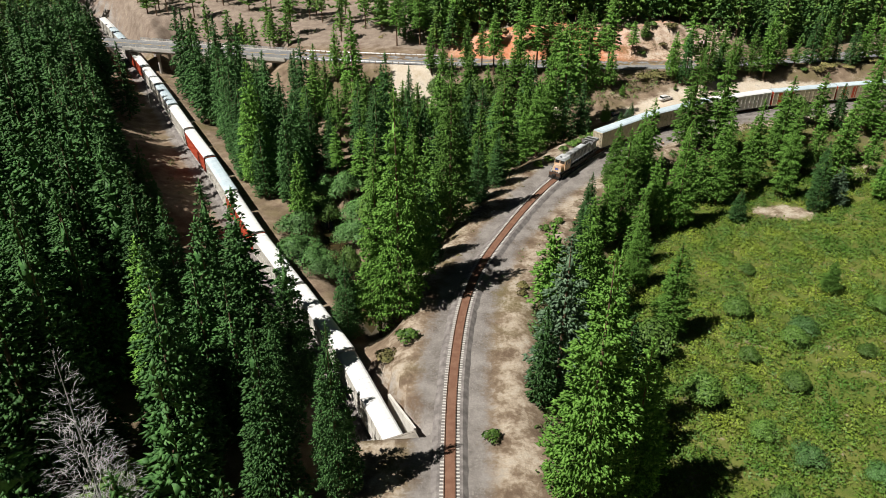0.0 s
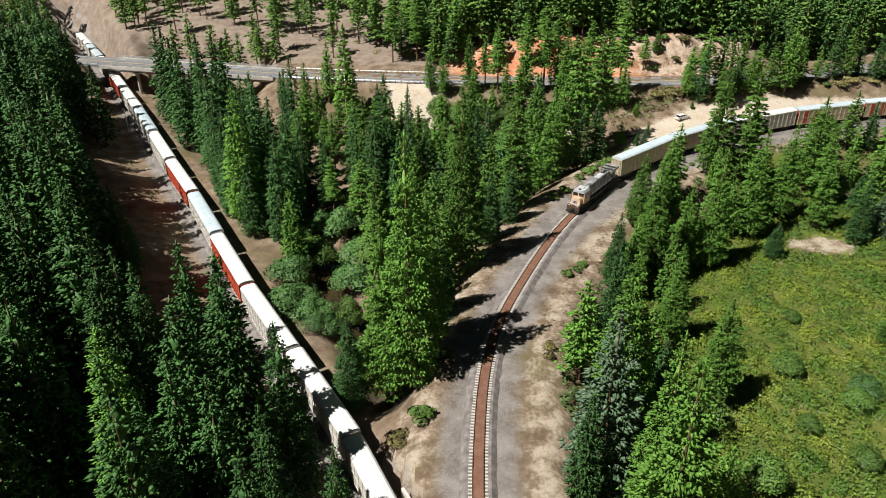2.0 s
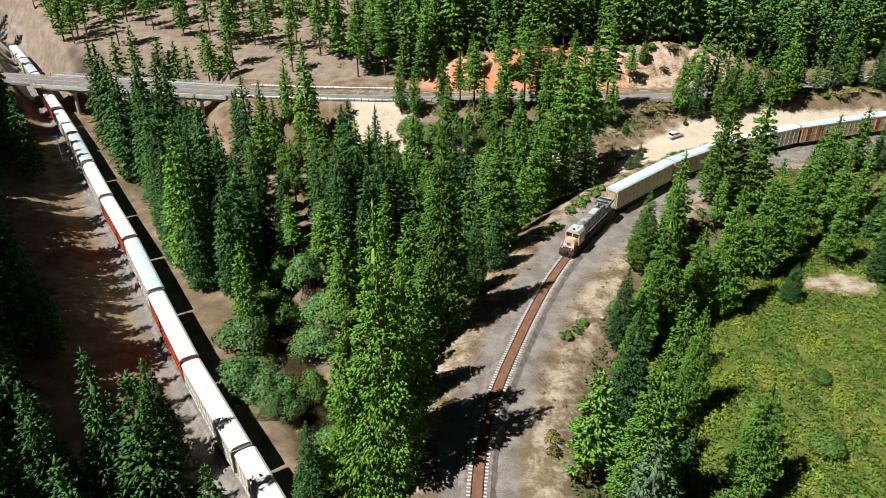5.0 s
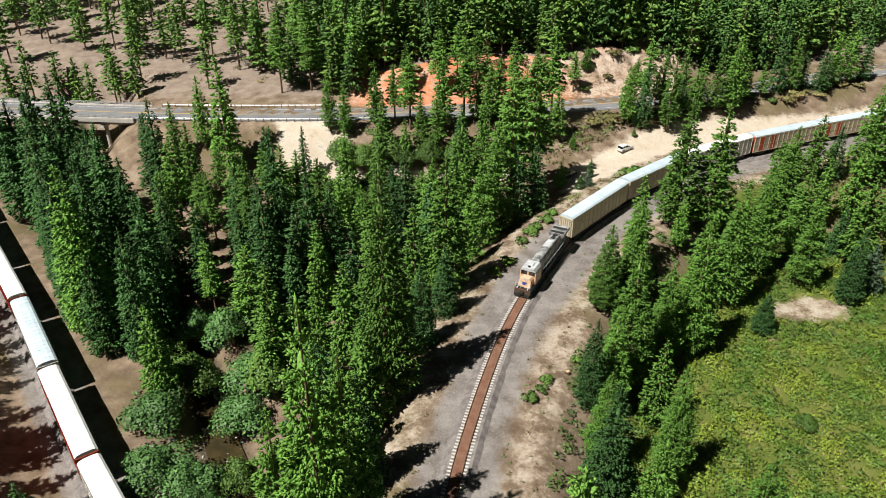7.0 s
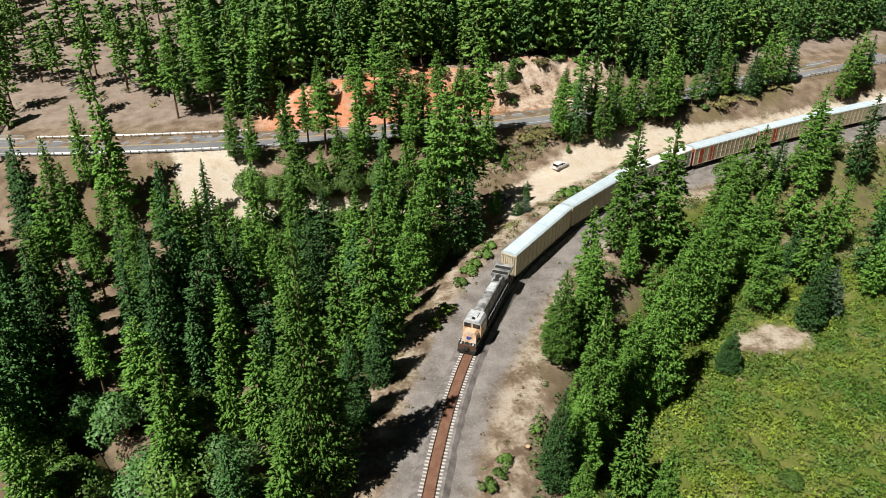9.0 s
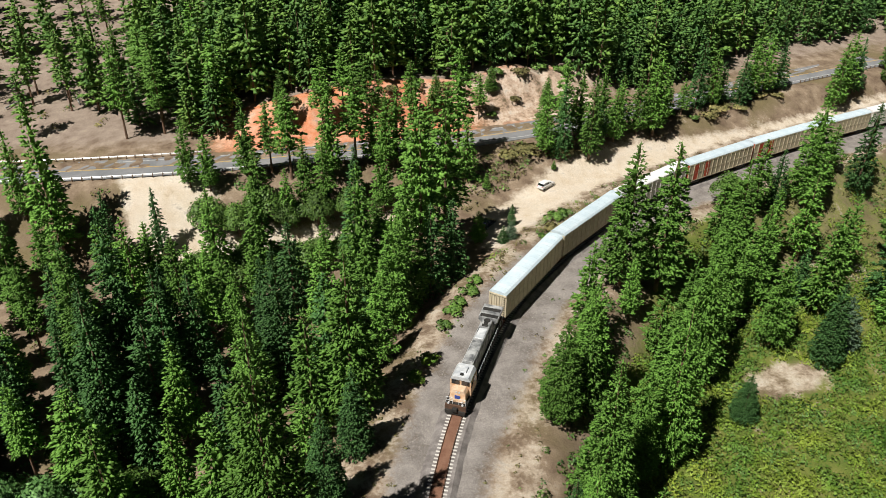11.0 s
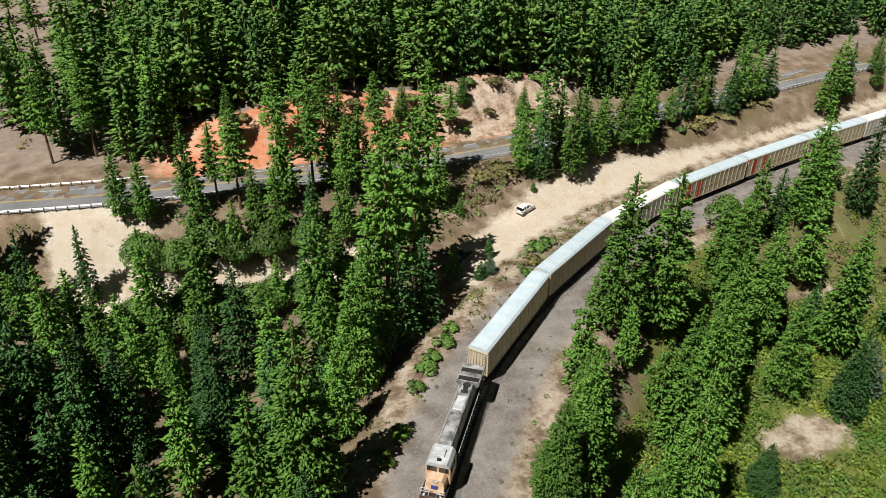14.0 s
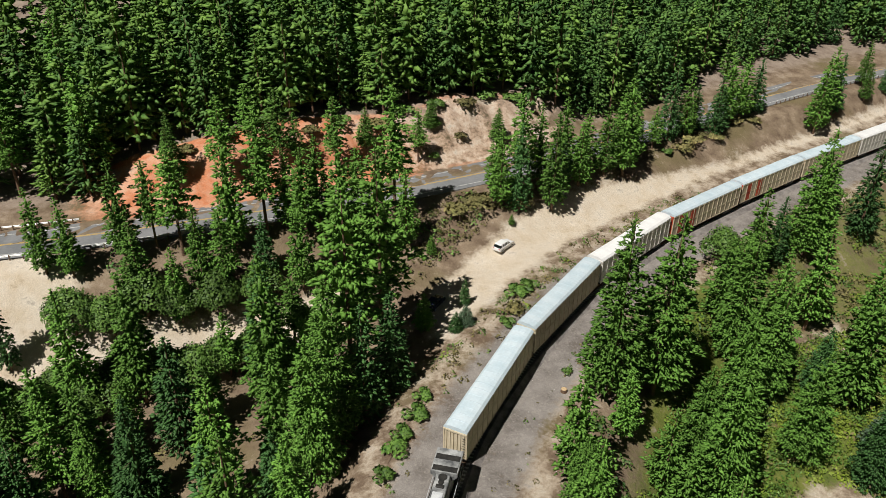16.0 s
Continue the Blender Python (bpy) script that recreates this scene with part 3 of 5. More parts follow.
def build_locomotive(m):
    """Its nose points to minus y."""
    top = thing("locomotive", m, "faded yellow and grey diesel locomotive at the end of the train", "locomotive")
    h = 11.0
    part("frame", boxes((-1.5, 1.5, -h + 0.3, h - 0.3, 1.25, 1.55), (-0.35, 0.35, -h - 0.5, h + 0.5, 0.85, 1.25)), "black", top)
    part("fuel_tank", boxes((-1.35, 1.35, -2.6, 3.2, 0.35, 1.24), bevel=0.25), "black", top)
    hood = part("hood", boxes((-0.85, 0.85, -5.6, 6.4, 1.56, 4.35), bevel=0.12), "locogrey", top)
    part("hood_roof", boxes((-0.8, 0.8, -5.5, 6.3, 4.3, 4.5), bevel=0.09), "locogrey", hood)
    part("hood_hatch", boxes((-0.62, 0.62, -4.8, -1.6, 4.48, 4.62), bevel=0.05), "locogrey", hood)
    part("hood_hatch", boxes((-0.62, 0.62, 0.9, 3.6, 4.48, 4.6), bevel=0.05), "silver", hood)
    part("exhaust_stack", boxes((-0.45, 0.45, 4.2, 4.6, 4.48, 4.72), bevel=0.03), "black", hood)
    for y in (5.0, 5.75):
        part("fan", cyl(bmesh.new(), (0, y, 4.4), (0, y, 4.66), 0.48 if y > 5.2 else 0.32, seg=16), "black", hood)
    for s in (-1, 1):
        for i in range(11):
            part("hood_door", boxes((s * 0.86 - 0.02, s * 0.86 + 0.02, i - 5.42, i - 4.58, 1.9, 4.0)), "locogrey", hood)
    # radiator at the rear, wider than the hood
    rad = part("radiator", prism(bmesh.new(), [(-0.9, 1.56), (-0.9, 3.5), (-1.55, 4.1), (-1.55, 4.62), (1.55, 4.62), (1.55, 4.1), (0.9, 3.5), (0.9, 1.56)], 6.42, 10.1), "locogrey", top)
    for i in range(4):
        y = 6.6 + i * 0.88
        part("radiator_grille", boxes((-1.42, 1.42, y, y + 0.76, 4.6, 4.68)), "locogrey" if i % 2 else "black", rad)
    # cab and nose
    cab = part("cab", prism(bmesh.new(), [(-1.52, 1.56), (-1.52, 3.9), (-1.05, 4.6), (1.05, 4.6), (1.52, 3.9), (1.52, 1.56)], -8.5, -5.6), "orange", top)
    part("cab_roof", prism(bmesh.new(), [(-1.46, 4.12), (-1.09, 4.68), (1.09, 4.68), (1.46, 4.12)], -8.6, -5.55), "silver", cab)
    part("air_conditioner", boxes((-0.5, 0.5, -7.6, -6.3, 4.68, 4.9), bevel=0.06), "silver", cab)
    part("horn", boxes((-0.2, 0.25, -8.2, -7.9, 4.7, 4.92)), "black", cab)
    for x in (-0.72, 0.72):
        part("windscreen", boxes((x - 0.58, x + 0.58, -8.55, -8.49, 3.3, 4.1)), "glass", cab)
    for s in (-1, 1):
        for y in (-7.9, -6.6):
            part("side_window", boxes((s * 1.52 - 0.02, s * 1.52 + 0.02, y - 0.45, y + 0.45, 2.95, 3.75)), "glass", cab)
    bm = prism(bmesh.new(), [(-1.2, 1.56), (-1.2, 2.75), (-0.85, 3.2), (0.85, 3.2), (1.2, 2.75), (1.2, 1.56)], -10.2, -8.52)
    for v in bm.verts:
        if v.co.y < -9 and v.co.z > 2:
            v.co.y += 0.45
            v.co.x *= 0.9
    nose = part("nose", bm, "orange", top)
    part("emblem", boxes((-0.38, 0.38, -10.06, -9.97, 2.0, 2.55)), "blue", nose, "blue emblem plate")
    for x in (-0.2, 0.2):
        part("headlight", cyl(bmesh.new(), (x, -9.85, 2.95), (x, -9.7, 2.95), 0.13, seg=12), "silver", nose)
    for x in (-1.0, 1.0):
        part("ditch_light", cyl(bmesh.new(), (x, -10.95, 1.75), (x, -10.75, 1.75), 0.14, seg=12), "silver", top)
    part("pilot", boxes((-1.5, 1.5, -10.95, -10.7, 0.6, 1.54)), "steel", top)
    bm = bmesh.new()
    prism(bm, [(-1.45, 0.15), (-1.45, 0.75), (1.45, 0.75), (1.45, 0.15)], -11.2, -10.96)
    part("plough", bm, "black", top)
    part("walkway", boxes((-1.5, -0.87, -5.5, 10.6, 1.56, 1.62), (0.87, 1.5, -5.5, 10.6, 1.56, 1.62), (-1.5, 1.5, -10.7, -10.25, 1.56, 1.62)), "black", top)
    rails = bmesh.new()
    for s in (-1, 1):
        for i in range(12):
            y = -5.3 + i * 1.42
            cyl(rails, (s * 1.47, y, 1.6), (s * 1.47, y, 2.6), 0.025, seg=5)
        cyl(rails, (s * 1.47, -5.3, 2.6), (s * 1.47, 10.3, 2.6), 0.03, seg=5)
        for x in (0.45, 0.9, 1.4):
            cyl(rails, (s * x, -10.72, 1.6), (s * x, -10.72, 2.65), 0.035, seg=5)
        cyl(rails, (s * 0.45, -10.72, 2.65), (s * 1.4, -10.72, 2.65), 0.035, seg=5)
        cyl(rails, (s * 0.45, -10.72, 2.15), (s * 1.4, -10.72, 2.15), 0.03, seg=5)
    part("handrail", rails, "silver", top)
    for s in (-1, 1):
        part("step", boxes(*[(s * 1.3 - 0.2, s * 1.3 + 0.2, -10.7, -10.25, 0.45 + 0.36 * i, 0.5 + 0.36 * i) for i in range(3)]), "silver", top)
    for y in (-7.0, 7.0):
        build_truck(top, y, 3, 0.52, 1.85, 1.2)
    return top


LOCO_S = at_y(R_LINE, 165) + 11.2
build_locomotive(along(R_LINE, LOCO_S))
KINDS = {
    "cream": ("cream", "galv", "cream", "cream-yellow autorack car with a pale galvanised roof"),
    "white": ("whitepanel", "white_roof", "whitepanel", "off-white autorack car with a white roof"),
    "red": ("cream", "galv", "red", "cream autorack car with red panels and a pale roof"),
    "rust": ("red", "white_roof", "red", "orange-red autorack car with a pale roof"),
    "grey": ("whitepanel", "galv", "whitepanel", "weathered grey autorack car with a pale blue-grey roof"),
}


PROTO = {}


def put_car(kind, m):
    if kind in PROTO:
        return copy_thing(PROTO[kind], m)
    a, b, c, label = KINDS[kind]
    PROTO[kind] = build_autorack(m, a, b, c, label, "red" if kind == "red" else None)
    return PROTO[kind]


s = LOCO_S + 11.9 + CAR_PITCH / 2
for kind in ("cream", "cream", "white", "red", "red", "cream", "white", "grey", "cream"):
    m = along(R_LINE, s - 7.5)
    p, q = m.translation, along(R_LINE, s + 7.5).translation
    put_car(kind, Matrix.Translation((p + q) / 2) @ pose(0, 0, 0, 0, 0, math.degrees(math.atan2(p.x - q.x, q.y - p.y))))
    s += CAR_PITCH
s = at_y(L_LINE, 66)
for kind in ("white", "white", "white", "white", "rust", "grey", "rust", "white", "grey", "white", "rust", "white", "grey", "white"):
    p, q = along(L_LINE, s - 7.5).translation, along(L_LINE, s + 7.5).translation
    put_car(kind, Matrix.Translation((p + q) / 2) @ pose(0, 0, 0, 0, 0, math.degrees(math.atan2(p.x - q.x, q.y - p.y))))
    s += CAR_PITCH


# ---- trees ----
def quads_mesh(name, c, u, v, mat, nrm=None):
    """Leaf clumps: pointed four-cornered blades at c, with half axes u and v, that shade like the crown's skin."""
    n = len(c)
    if nrm is not None:
        nrm = nrm / np.linalg.norm(nrm, axis=1)[:, None]
        flip = np.einsum("ij,ij->i", np.cross(u, v), nrm) > 0
        v = np.where(flip[:, None], -v, v)
    verts = np.stack([c - u, c + v * 0.9 - u * 0.1, c + u, c - v * 0.9 - u * 0.1], 1).reshape(-1, 3)
    me = bpy.data.meshes.new(name)
    me.vertices.add(4 * n)
    me.vertices.foreach_set("co", verts.astype(np.float32).ravel())
    me.loops.add(4 * n)
    me.loops.foreach_set("vertex_index", np.arange(4 * n, dtype=np.int32))
    me.polygons.add(n)
    me.polygons.foreach_set("loop_start", np.arange(0, 4 * n, 4, dtype=np.int32))
    me.materials.append(M[mat])
    me.update(calc_edges=True)
    if nrm is not None:
        own = -np.cross(u, v)
        own /= np.linalg.norm(own, axis=1)[:, None] + 1e-9
        mix = nrm + 0.3 * own
        mix /= np.linalg.norm(mix, axis=1)[:, None]
        me.polygons.foreach_set("use_smooth", np.ones(n, dtype=bool))
        at = me.attributes.new("custom_normal", "FLOAT_VECTOR", "POINT")
        at.data.foreach_set("vector", np.repeat(mix, 4, axis=0).astype(np.float32).ravel())
        me.update()
    return me


def lumps_mesh(name, c, u, v, w, mat):
    """Needle tufts: small uneven four-faced spikes at c that point along u, wide along v and humped along w."""
    n = len(c)
    g = np.random.default_rng(n)
    j = g.uniform(0.7, 1.3, (4, n, 1))
    verts = np.stack([c + u * 1.15 * j[0], c - u * 0.55 + v * 1.25 * j[1], c - u * 0.55 - v * 1.25 * j[2], c - u * 0.1 + w * 1.7 * j[3]], 1).reshape(-1, 3)
    tri = np.array([0, 1, 3, 1, 2, 3, 2, 0, 3, 0, 2, 1], dtype=np.int32)
    me = bpy.data.meshes.new(name)
    me.vertices.add(4 * n)
    me.vertices.foreach_set("co", verts.astype(np.float32).ravel())
    me.loops.add(12 * n)
    me.loops.foreach_set("vertex_index", (tri[None] + 4 * np.arange(n, dtype=np.int32)[:, None]).ravel())
    me.polygons.add(4 * n)
    me.polygons.foreach_set("loop_start", np.arange(0, 12 * n, 3, dtype=np.int32))
    me.materials.append(M[mat])
    me.update(calc_edges=True)
    return me


def conifer_tufts(h, base, r, seed, count=1000, tuft=0.5, droop=0.3, ragged=0.2, layer=1.0, power=0.76):
    """Tufts of a conifer: whorls of boughs, shorter towards the top, each bough a fan of tufts with gaps below it."""
    g = np.random.default_rng(seed)
    tiers = max(8, int((h - base) / layer))
    boughs = []
    for i in range(tiers):
        f = (i + 0.5) / tiers
        k = int(5 + 4 * (1 - f))
        turn = g.uniform(0, 6.28)
        for q in range(k):
            fq = min(0.995, max(0.0, f + g.normal(0, 0.35) / tiers))
            rad = r * (1 - fq) ** power * min(1.0, 0.62 + 2.2 * fq) * (1 + ragged * g.normal()) + 0.22
            boughs.append((base + (h - base) * fq, max(rad, 0.3), turn + 6.2832 * (q + g.uniform(-0.3, 0.3)) / k, fq))
    total = sum(b[1] ** 1.35 for b in boughs)
    cs, us, vs, ws = [], [], [], []
    for z, rad, az, f in boughs:
        k = max(2, int(round(count * rad ** 1.35 / total)))
        t = np.sqrt(g.uniform(0.1, 1.0, k))
        t[0] = 1.0
        d, side = np.array([math.cos(az), math.sin(az), 0.0]), np.array([-math.sin(az), math.cos(az), 0.0])
        fan = g.uniform(-1, 1, k) * (0.12 + 0.3 * t * (1.15 - t) * 2.0)
        lift = 0.32 * (1 - f) * 0.4 + 0.5 * f
        p = np.outer(t * rad, d) + np.outer(fan * rad, side)
        p[:, 2] = z + rad * (lift * t - droop * t * t) + g.normal(0, 0.1, k)
        s = tuft * g.uniform(0.65, 1.25, k) * (0.45 + 0.55 * min(1.0, rad / (0.5 * r)))
        a = az + fan * 1.2 + g.normal(0, 0.4, k)
        tilt = lift - droop * t + g.normal(0.08, 0.25, k)
        out = np.stack([np.cos(a) * np.cos(tilt), np.sin(a) * np.cos(tilt), np.sin(tilt)], 1)
        flat = np.stack([-np.sin(a), np.cos(a), g.normal(0, 0.35, k)], 1)
        up = np.cross(out, flat)
        cs.append(p), us.append(out * (s * 1.15)[:, None]), vs.append(flat * (s * 0.46)[:, None]), ws.append(up * (s * 0.4)[:, None])
    # the leader, and big inner tufts round the stem, added to block light
    m = 5
    cs.append(np.stack([np.zeros(m), np.zeros(m), h - 0.35 - 0.55 * np.arange(m)], 1))
    us.append(np.tile((0.0, 0.0, 0.6), (m, 1))), vs.append(np.tile((0.16, 0.0, 0.0), (m, 1)) * (1 + np.arange(m))[:, None] ** 0.6), ws.append(np.tile((0.0, 0.16, 0.0), (m, 1)) * (1 + np.arange(m))[:, None] ** 0.6)
    m = 8
    f = (np.arange(m) + 0.5) / (m + 1.5)
    rad = (0.42 * r * (1 - f) ** power * np.minimum(1.0, 0.5 + 2.2 * f))[:, None]
    cs.append(np.stack([np.zeros(m), np.zeros(m), base + (h - base) * f], 1))
    us.append(np.tile((0.0, 0.0, (h - base) / m * 0.75), (m, 1))), vs.append(np.tile((1.0, 0.2, 0.0), (m, 1)) * rad), ws.append(np.tile((-0.2, 1.0, 0.0), (m, 1)) * rad)
    return np.vstack(cs), np.vstack(us), np.vstack(vs), np.vstack(ws)


def twig_blades(h, base, r, seed):
    """Bare twigs of a dead conifer."""
    c, u, v, w = conifer_tufts(h, base, r, seed, count=3600, tuft=0.36, ragged=0.3, droop=0.25, layer=0.9)
    return c[:-13], u[:-13], v[:-13] * 0.16, w[:-13]


def trunk_part(parent, h, r, lean=0.0, mat="bark", limbs=0, seed=0):
    g = random.Random(seed)
    bm = bmesh.new()
    steps = 6
    for i in range(steps):
        a, b = i / steps, (i + 1) / steps
        cyl(bm, (lean * a * a * h, 0, -0.6 + (h + 0.6) * a), (lean * b * b * h, 0, -0.6 + (h + 0.6) * b), r * (1 - 0.92 * a), r * (1 - 0.92 * b), seg=8)
    for i in range(limbs):
        z, az, ln = h * g.uniform(0.25, 0.85), g.uniform(0, 6.28), g.uniform(0.8, 2.2)
        cyl(bm, (0, 0, z), (ln * math.cos(az), ln * math.sin(az), z + g.uniform(-0.1, 0.5)), 0.06, 0.02, seg=5)
    return part("trunk", bm, mat, parent)


TREE_KINDS = {}


def conifer_kind(key, name, h, base, r, seed, mat, label, **kw):
    crown = quads_mesh("crown", *twig_blades(h, base, r, seed)[:3], mat) if key == "dead" else lumps_mesh("crown", *conifer_tufts(h, base, r, seed, **kw), mat)
    TREE_KINDS[key] = dict(name=name, h=h, label=label, crown=crown, trunk_r=0.2 if key == "dead" else 0.4, thing=None, limbs=14 if base > 0.2 * h else 4)


conifer_kind("pine", "pine_tree", 28, 2.2, 4.4, 11, "pine", "tall green pine tree with dense clumped needles", count=3000, tuft=0.36, ragged=0.14, layer=0.75)
conifer_kind("pine2", "pine_tree", 28, 3.5, 4.3, 12, "pine", "tall bright green pine tree with ragged boughs", ragged=0.2, count=2800, tuft=0.38, layer=0.9)
conifer_kind("sparse", "pine_tree", 28, 9.0, 3.4, 13, "pine", "tall thin pine tree with a bare lower trunk", ragged=0.36, count=1100, tuft=0.48, layer=1.0, power=0.55)
conifer_kind("fir", "fir_tree", 28, 1.2, 4.3, 14, "fir", "dark green conical fir tree", droop=0.45, count=2700, tuft=0.38, ragged=0.14, layer=0.85)
conifer_kind("fir2", "fir_tree", 28, 1.5, 3.9, 15, "fir", "slim dark green fir tree", droop=0.5, ragged=0.2, count=2300, tuft=0.38, layer=0.9)
conifer_kind("blue", "fir_tree", 28, 1.2, 5.2, 16, "bluefir", "bluish green layered fir tree", droop=0.4, count=2400, tuft=0.42, layer=1.3, ragged=0.1)
conifer_kind("pine_f", "pine_tree", 28, 3.0, 4.0, 31, "pine", "green pine tree in the woods", count=1000, tuft=0.54, layer=1.0, ragged=0.16)
conifer_kind("pine_g", "pine_tree", 28, 5.0, 3.8, 32, "pine", "green pine tree with uneven boughs in the woods", count=820, tuft=0.56, layer=1.1, ragged=0.26)
conifer_kind("fir_f", "fir_tree", 28, 1.5, 4.0, 33, "fir", "dark green fir tree in the woods", count=1000, tuft=0.53, layer=1.0, droop=0.45, ragged=0.16)
conifer_kind("fir_g", "fir_tree", 28, 2.5, 3.6, 34, "fir", "slim dark fir tree in the woods", count=820, tuft=0.55, layer=1.1, droop=0.5, ragged=0.24)
conifer_kind("pine_n", "pine_tree", 28, 2.2, 4.4, 18, "pine", "very tall green pine tree with fine dense needles", count=6200, tuft=0.27, ragged=0.13, layer=0.62)
conifer_kind("pine2_n", "pine_tree", 28, 3.5, 4.3, 19, "pine", "very tall bright green pine tree with ragged boughs", count=5800, tuft=0.28, ragged=0.2, layer=0.7)
conifer_kind("fir_n", "fir_tree", 28, 1.2, 4.3, 20, "fir", "tall dark green fir tree with drooping boughs", count=6000, tuft=0.27, ragged=0.15, layer=0.7, droop=0.45)
conifer_kind("dead", "dead_tree", 28, 3.0, 4.6, 17, "deadwood", "grey dead conifer with bare twigs")


def lobes_blades(w, h, seed, n_lobes=7, n=900, size=0.42):
    """Leaves on the skins of several uneven lobes."""
    g = np.random.default_rng(seed)
    cs, us, vs, ns = [], [], [], []
    for i in range(n_lobes):
        a, q = g.uniform(0, 6.28), g.uniform(0.05, 0.75)
        cen = np.array([math.cos(a) * q * w, math.sin(a) * q * w, h * (0.24 + 0.4 * (1 - q) * g.uniform(0.4, 1.2))])
        rad = np.array([w * 0.5, w * 0.5, h * 0.3]) * g.uniform(0.7, 1.1)
        k = n // n_lobes
        d = g.normal(size=(k, 3))
        d /= np.linalg.norm(d, axis=1)[:, None]
        d[:, 2] = np.abs(d[:, 2]) * 0.9 + d[:, 2] * 0.1
        p = cen + d * rad * g.uniform(0.75, 1.08, (k, 1))
        p[:, 2] = np.maximum(p[:, 2], 0.1)
        nrm = d + g.normal(0, 0.5, (k, 3))
        nrm /= np.linalg.norm(nrm, axis=1)[:, None]
        u = np.cross(nrm, g.normal(size=(k, 3)))
        u /= np.linalg.norm(u, axis=1)[:, None]
        v = np.cross(nrm, u)
        s = size * g.uniform(0.6, 1.3, (k, 1))
        cs.append(p), us.append(u * s), vs.append(v * s * 0.7), ns.append(d + (0, 0, 0.15) + g.normal(0, 0.2, (k, 3)))
    return np.vstack(cs), np.vstack(us), np.vstack(vs), np.vstack(ns)


def bush_kind(key, name, w, h, seed, mat, label, **kw):
    c, u, v, nn = lobes_blades(w, h, seed, **kw)
    TREE_KINDS[key] = dict(name=name, h=h, label=label, crown=quads_mesh("crown", c, u, v, mat, nn), trunk_r=0.06 * w, thing=None, limbs=5, bush=True)


bush_kind("oak", "broadleaf_tree", 3.6, 8.5, 21, "leaf", "rounded green broadleaf tree", n_lobes=18, n=5400, size=0.21)
bush_kind("willow", "willow_tree", 3.4, 7.0, 22, "willow", "rounded grey-green willow by the creek", n_lobes=18, n=5600, size=0.17)
bush_kind("shrub", "shrub", 1.5, 1.9, 23, "leaf", "low rounded green leafy shrub", n_lobes=9, n=420, size=0.24)
bush_kind("dry", "shrub", 1.4, 1.5, 24, "drybrush", "dry olive and brown brushy shrub", n_lobes=9, n=380, size=0.22)
bush_kind("yellow", "shrub", 1.6, 2.1, 25, "brush", "yellow-green leafy trackside shrub", n_lobes=9, n=480, size=0.24)


def plant(kind, x, y, height, wide=1.0, turn=None, group="", z=None):
    """One tree or shrub of that height on the ground."""
    k = TREE_KINDS[kind]
    z = ground_z(x, y) if z is None else z
    s = height / k["h"]
    w = s * wide * (1.0 if k.get("bush") else (28 / max(height, 8)) ** 0.25)
    turn = (x * 37.7 + y * 91.3) % 360 if turn is None else turn
    m = Matrix.Translation((x, y, z)) @ pose(0, 0, 0, 0, 0, turn) @ Matrix.Diagonal((w, w, s, 1))
    if k["thing"] is None:
        top = thing(k["name"], m, k["label"], k["name"].replace("_tree", " tree"), group)
        trunk_part(top, k["h"] * (0.6 if k.get("bush") else 0.98), k["trunk_r"], mat="deadwood" if kind == "dead" else "bark", limbs=k["limbs"], seed=3)
        crown = new("crown", k["crown"])
        crown.parent = top
        k["thing"] = top
        return top
    ob = copy_thing(k["thing"], Matrix())
    ob.matrix_basis = m
    return ob


# ---- woods, by stretches of the plan ----
PLACED = []


def free(x, y, gap):
    return all((x - a) ** 2 + (y - b) ** 2 > (gap * 0.5 + c) ** 2 for a, b, c in PLACED)


def tree(kind, x, y, height, wide=1.0):
    PLACED.append((x, y, 1.6))
    plant(kind, x, y, height, wide)


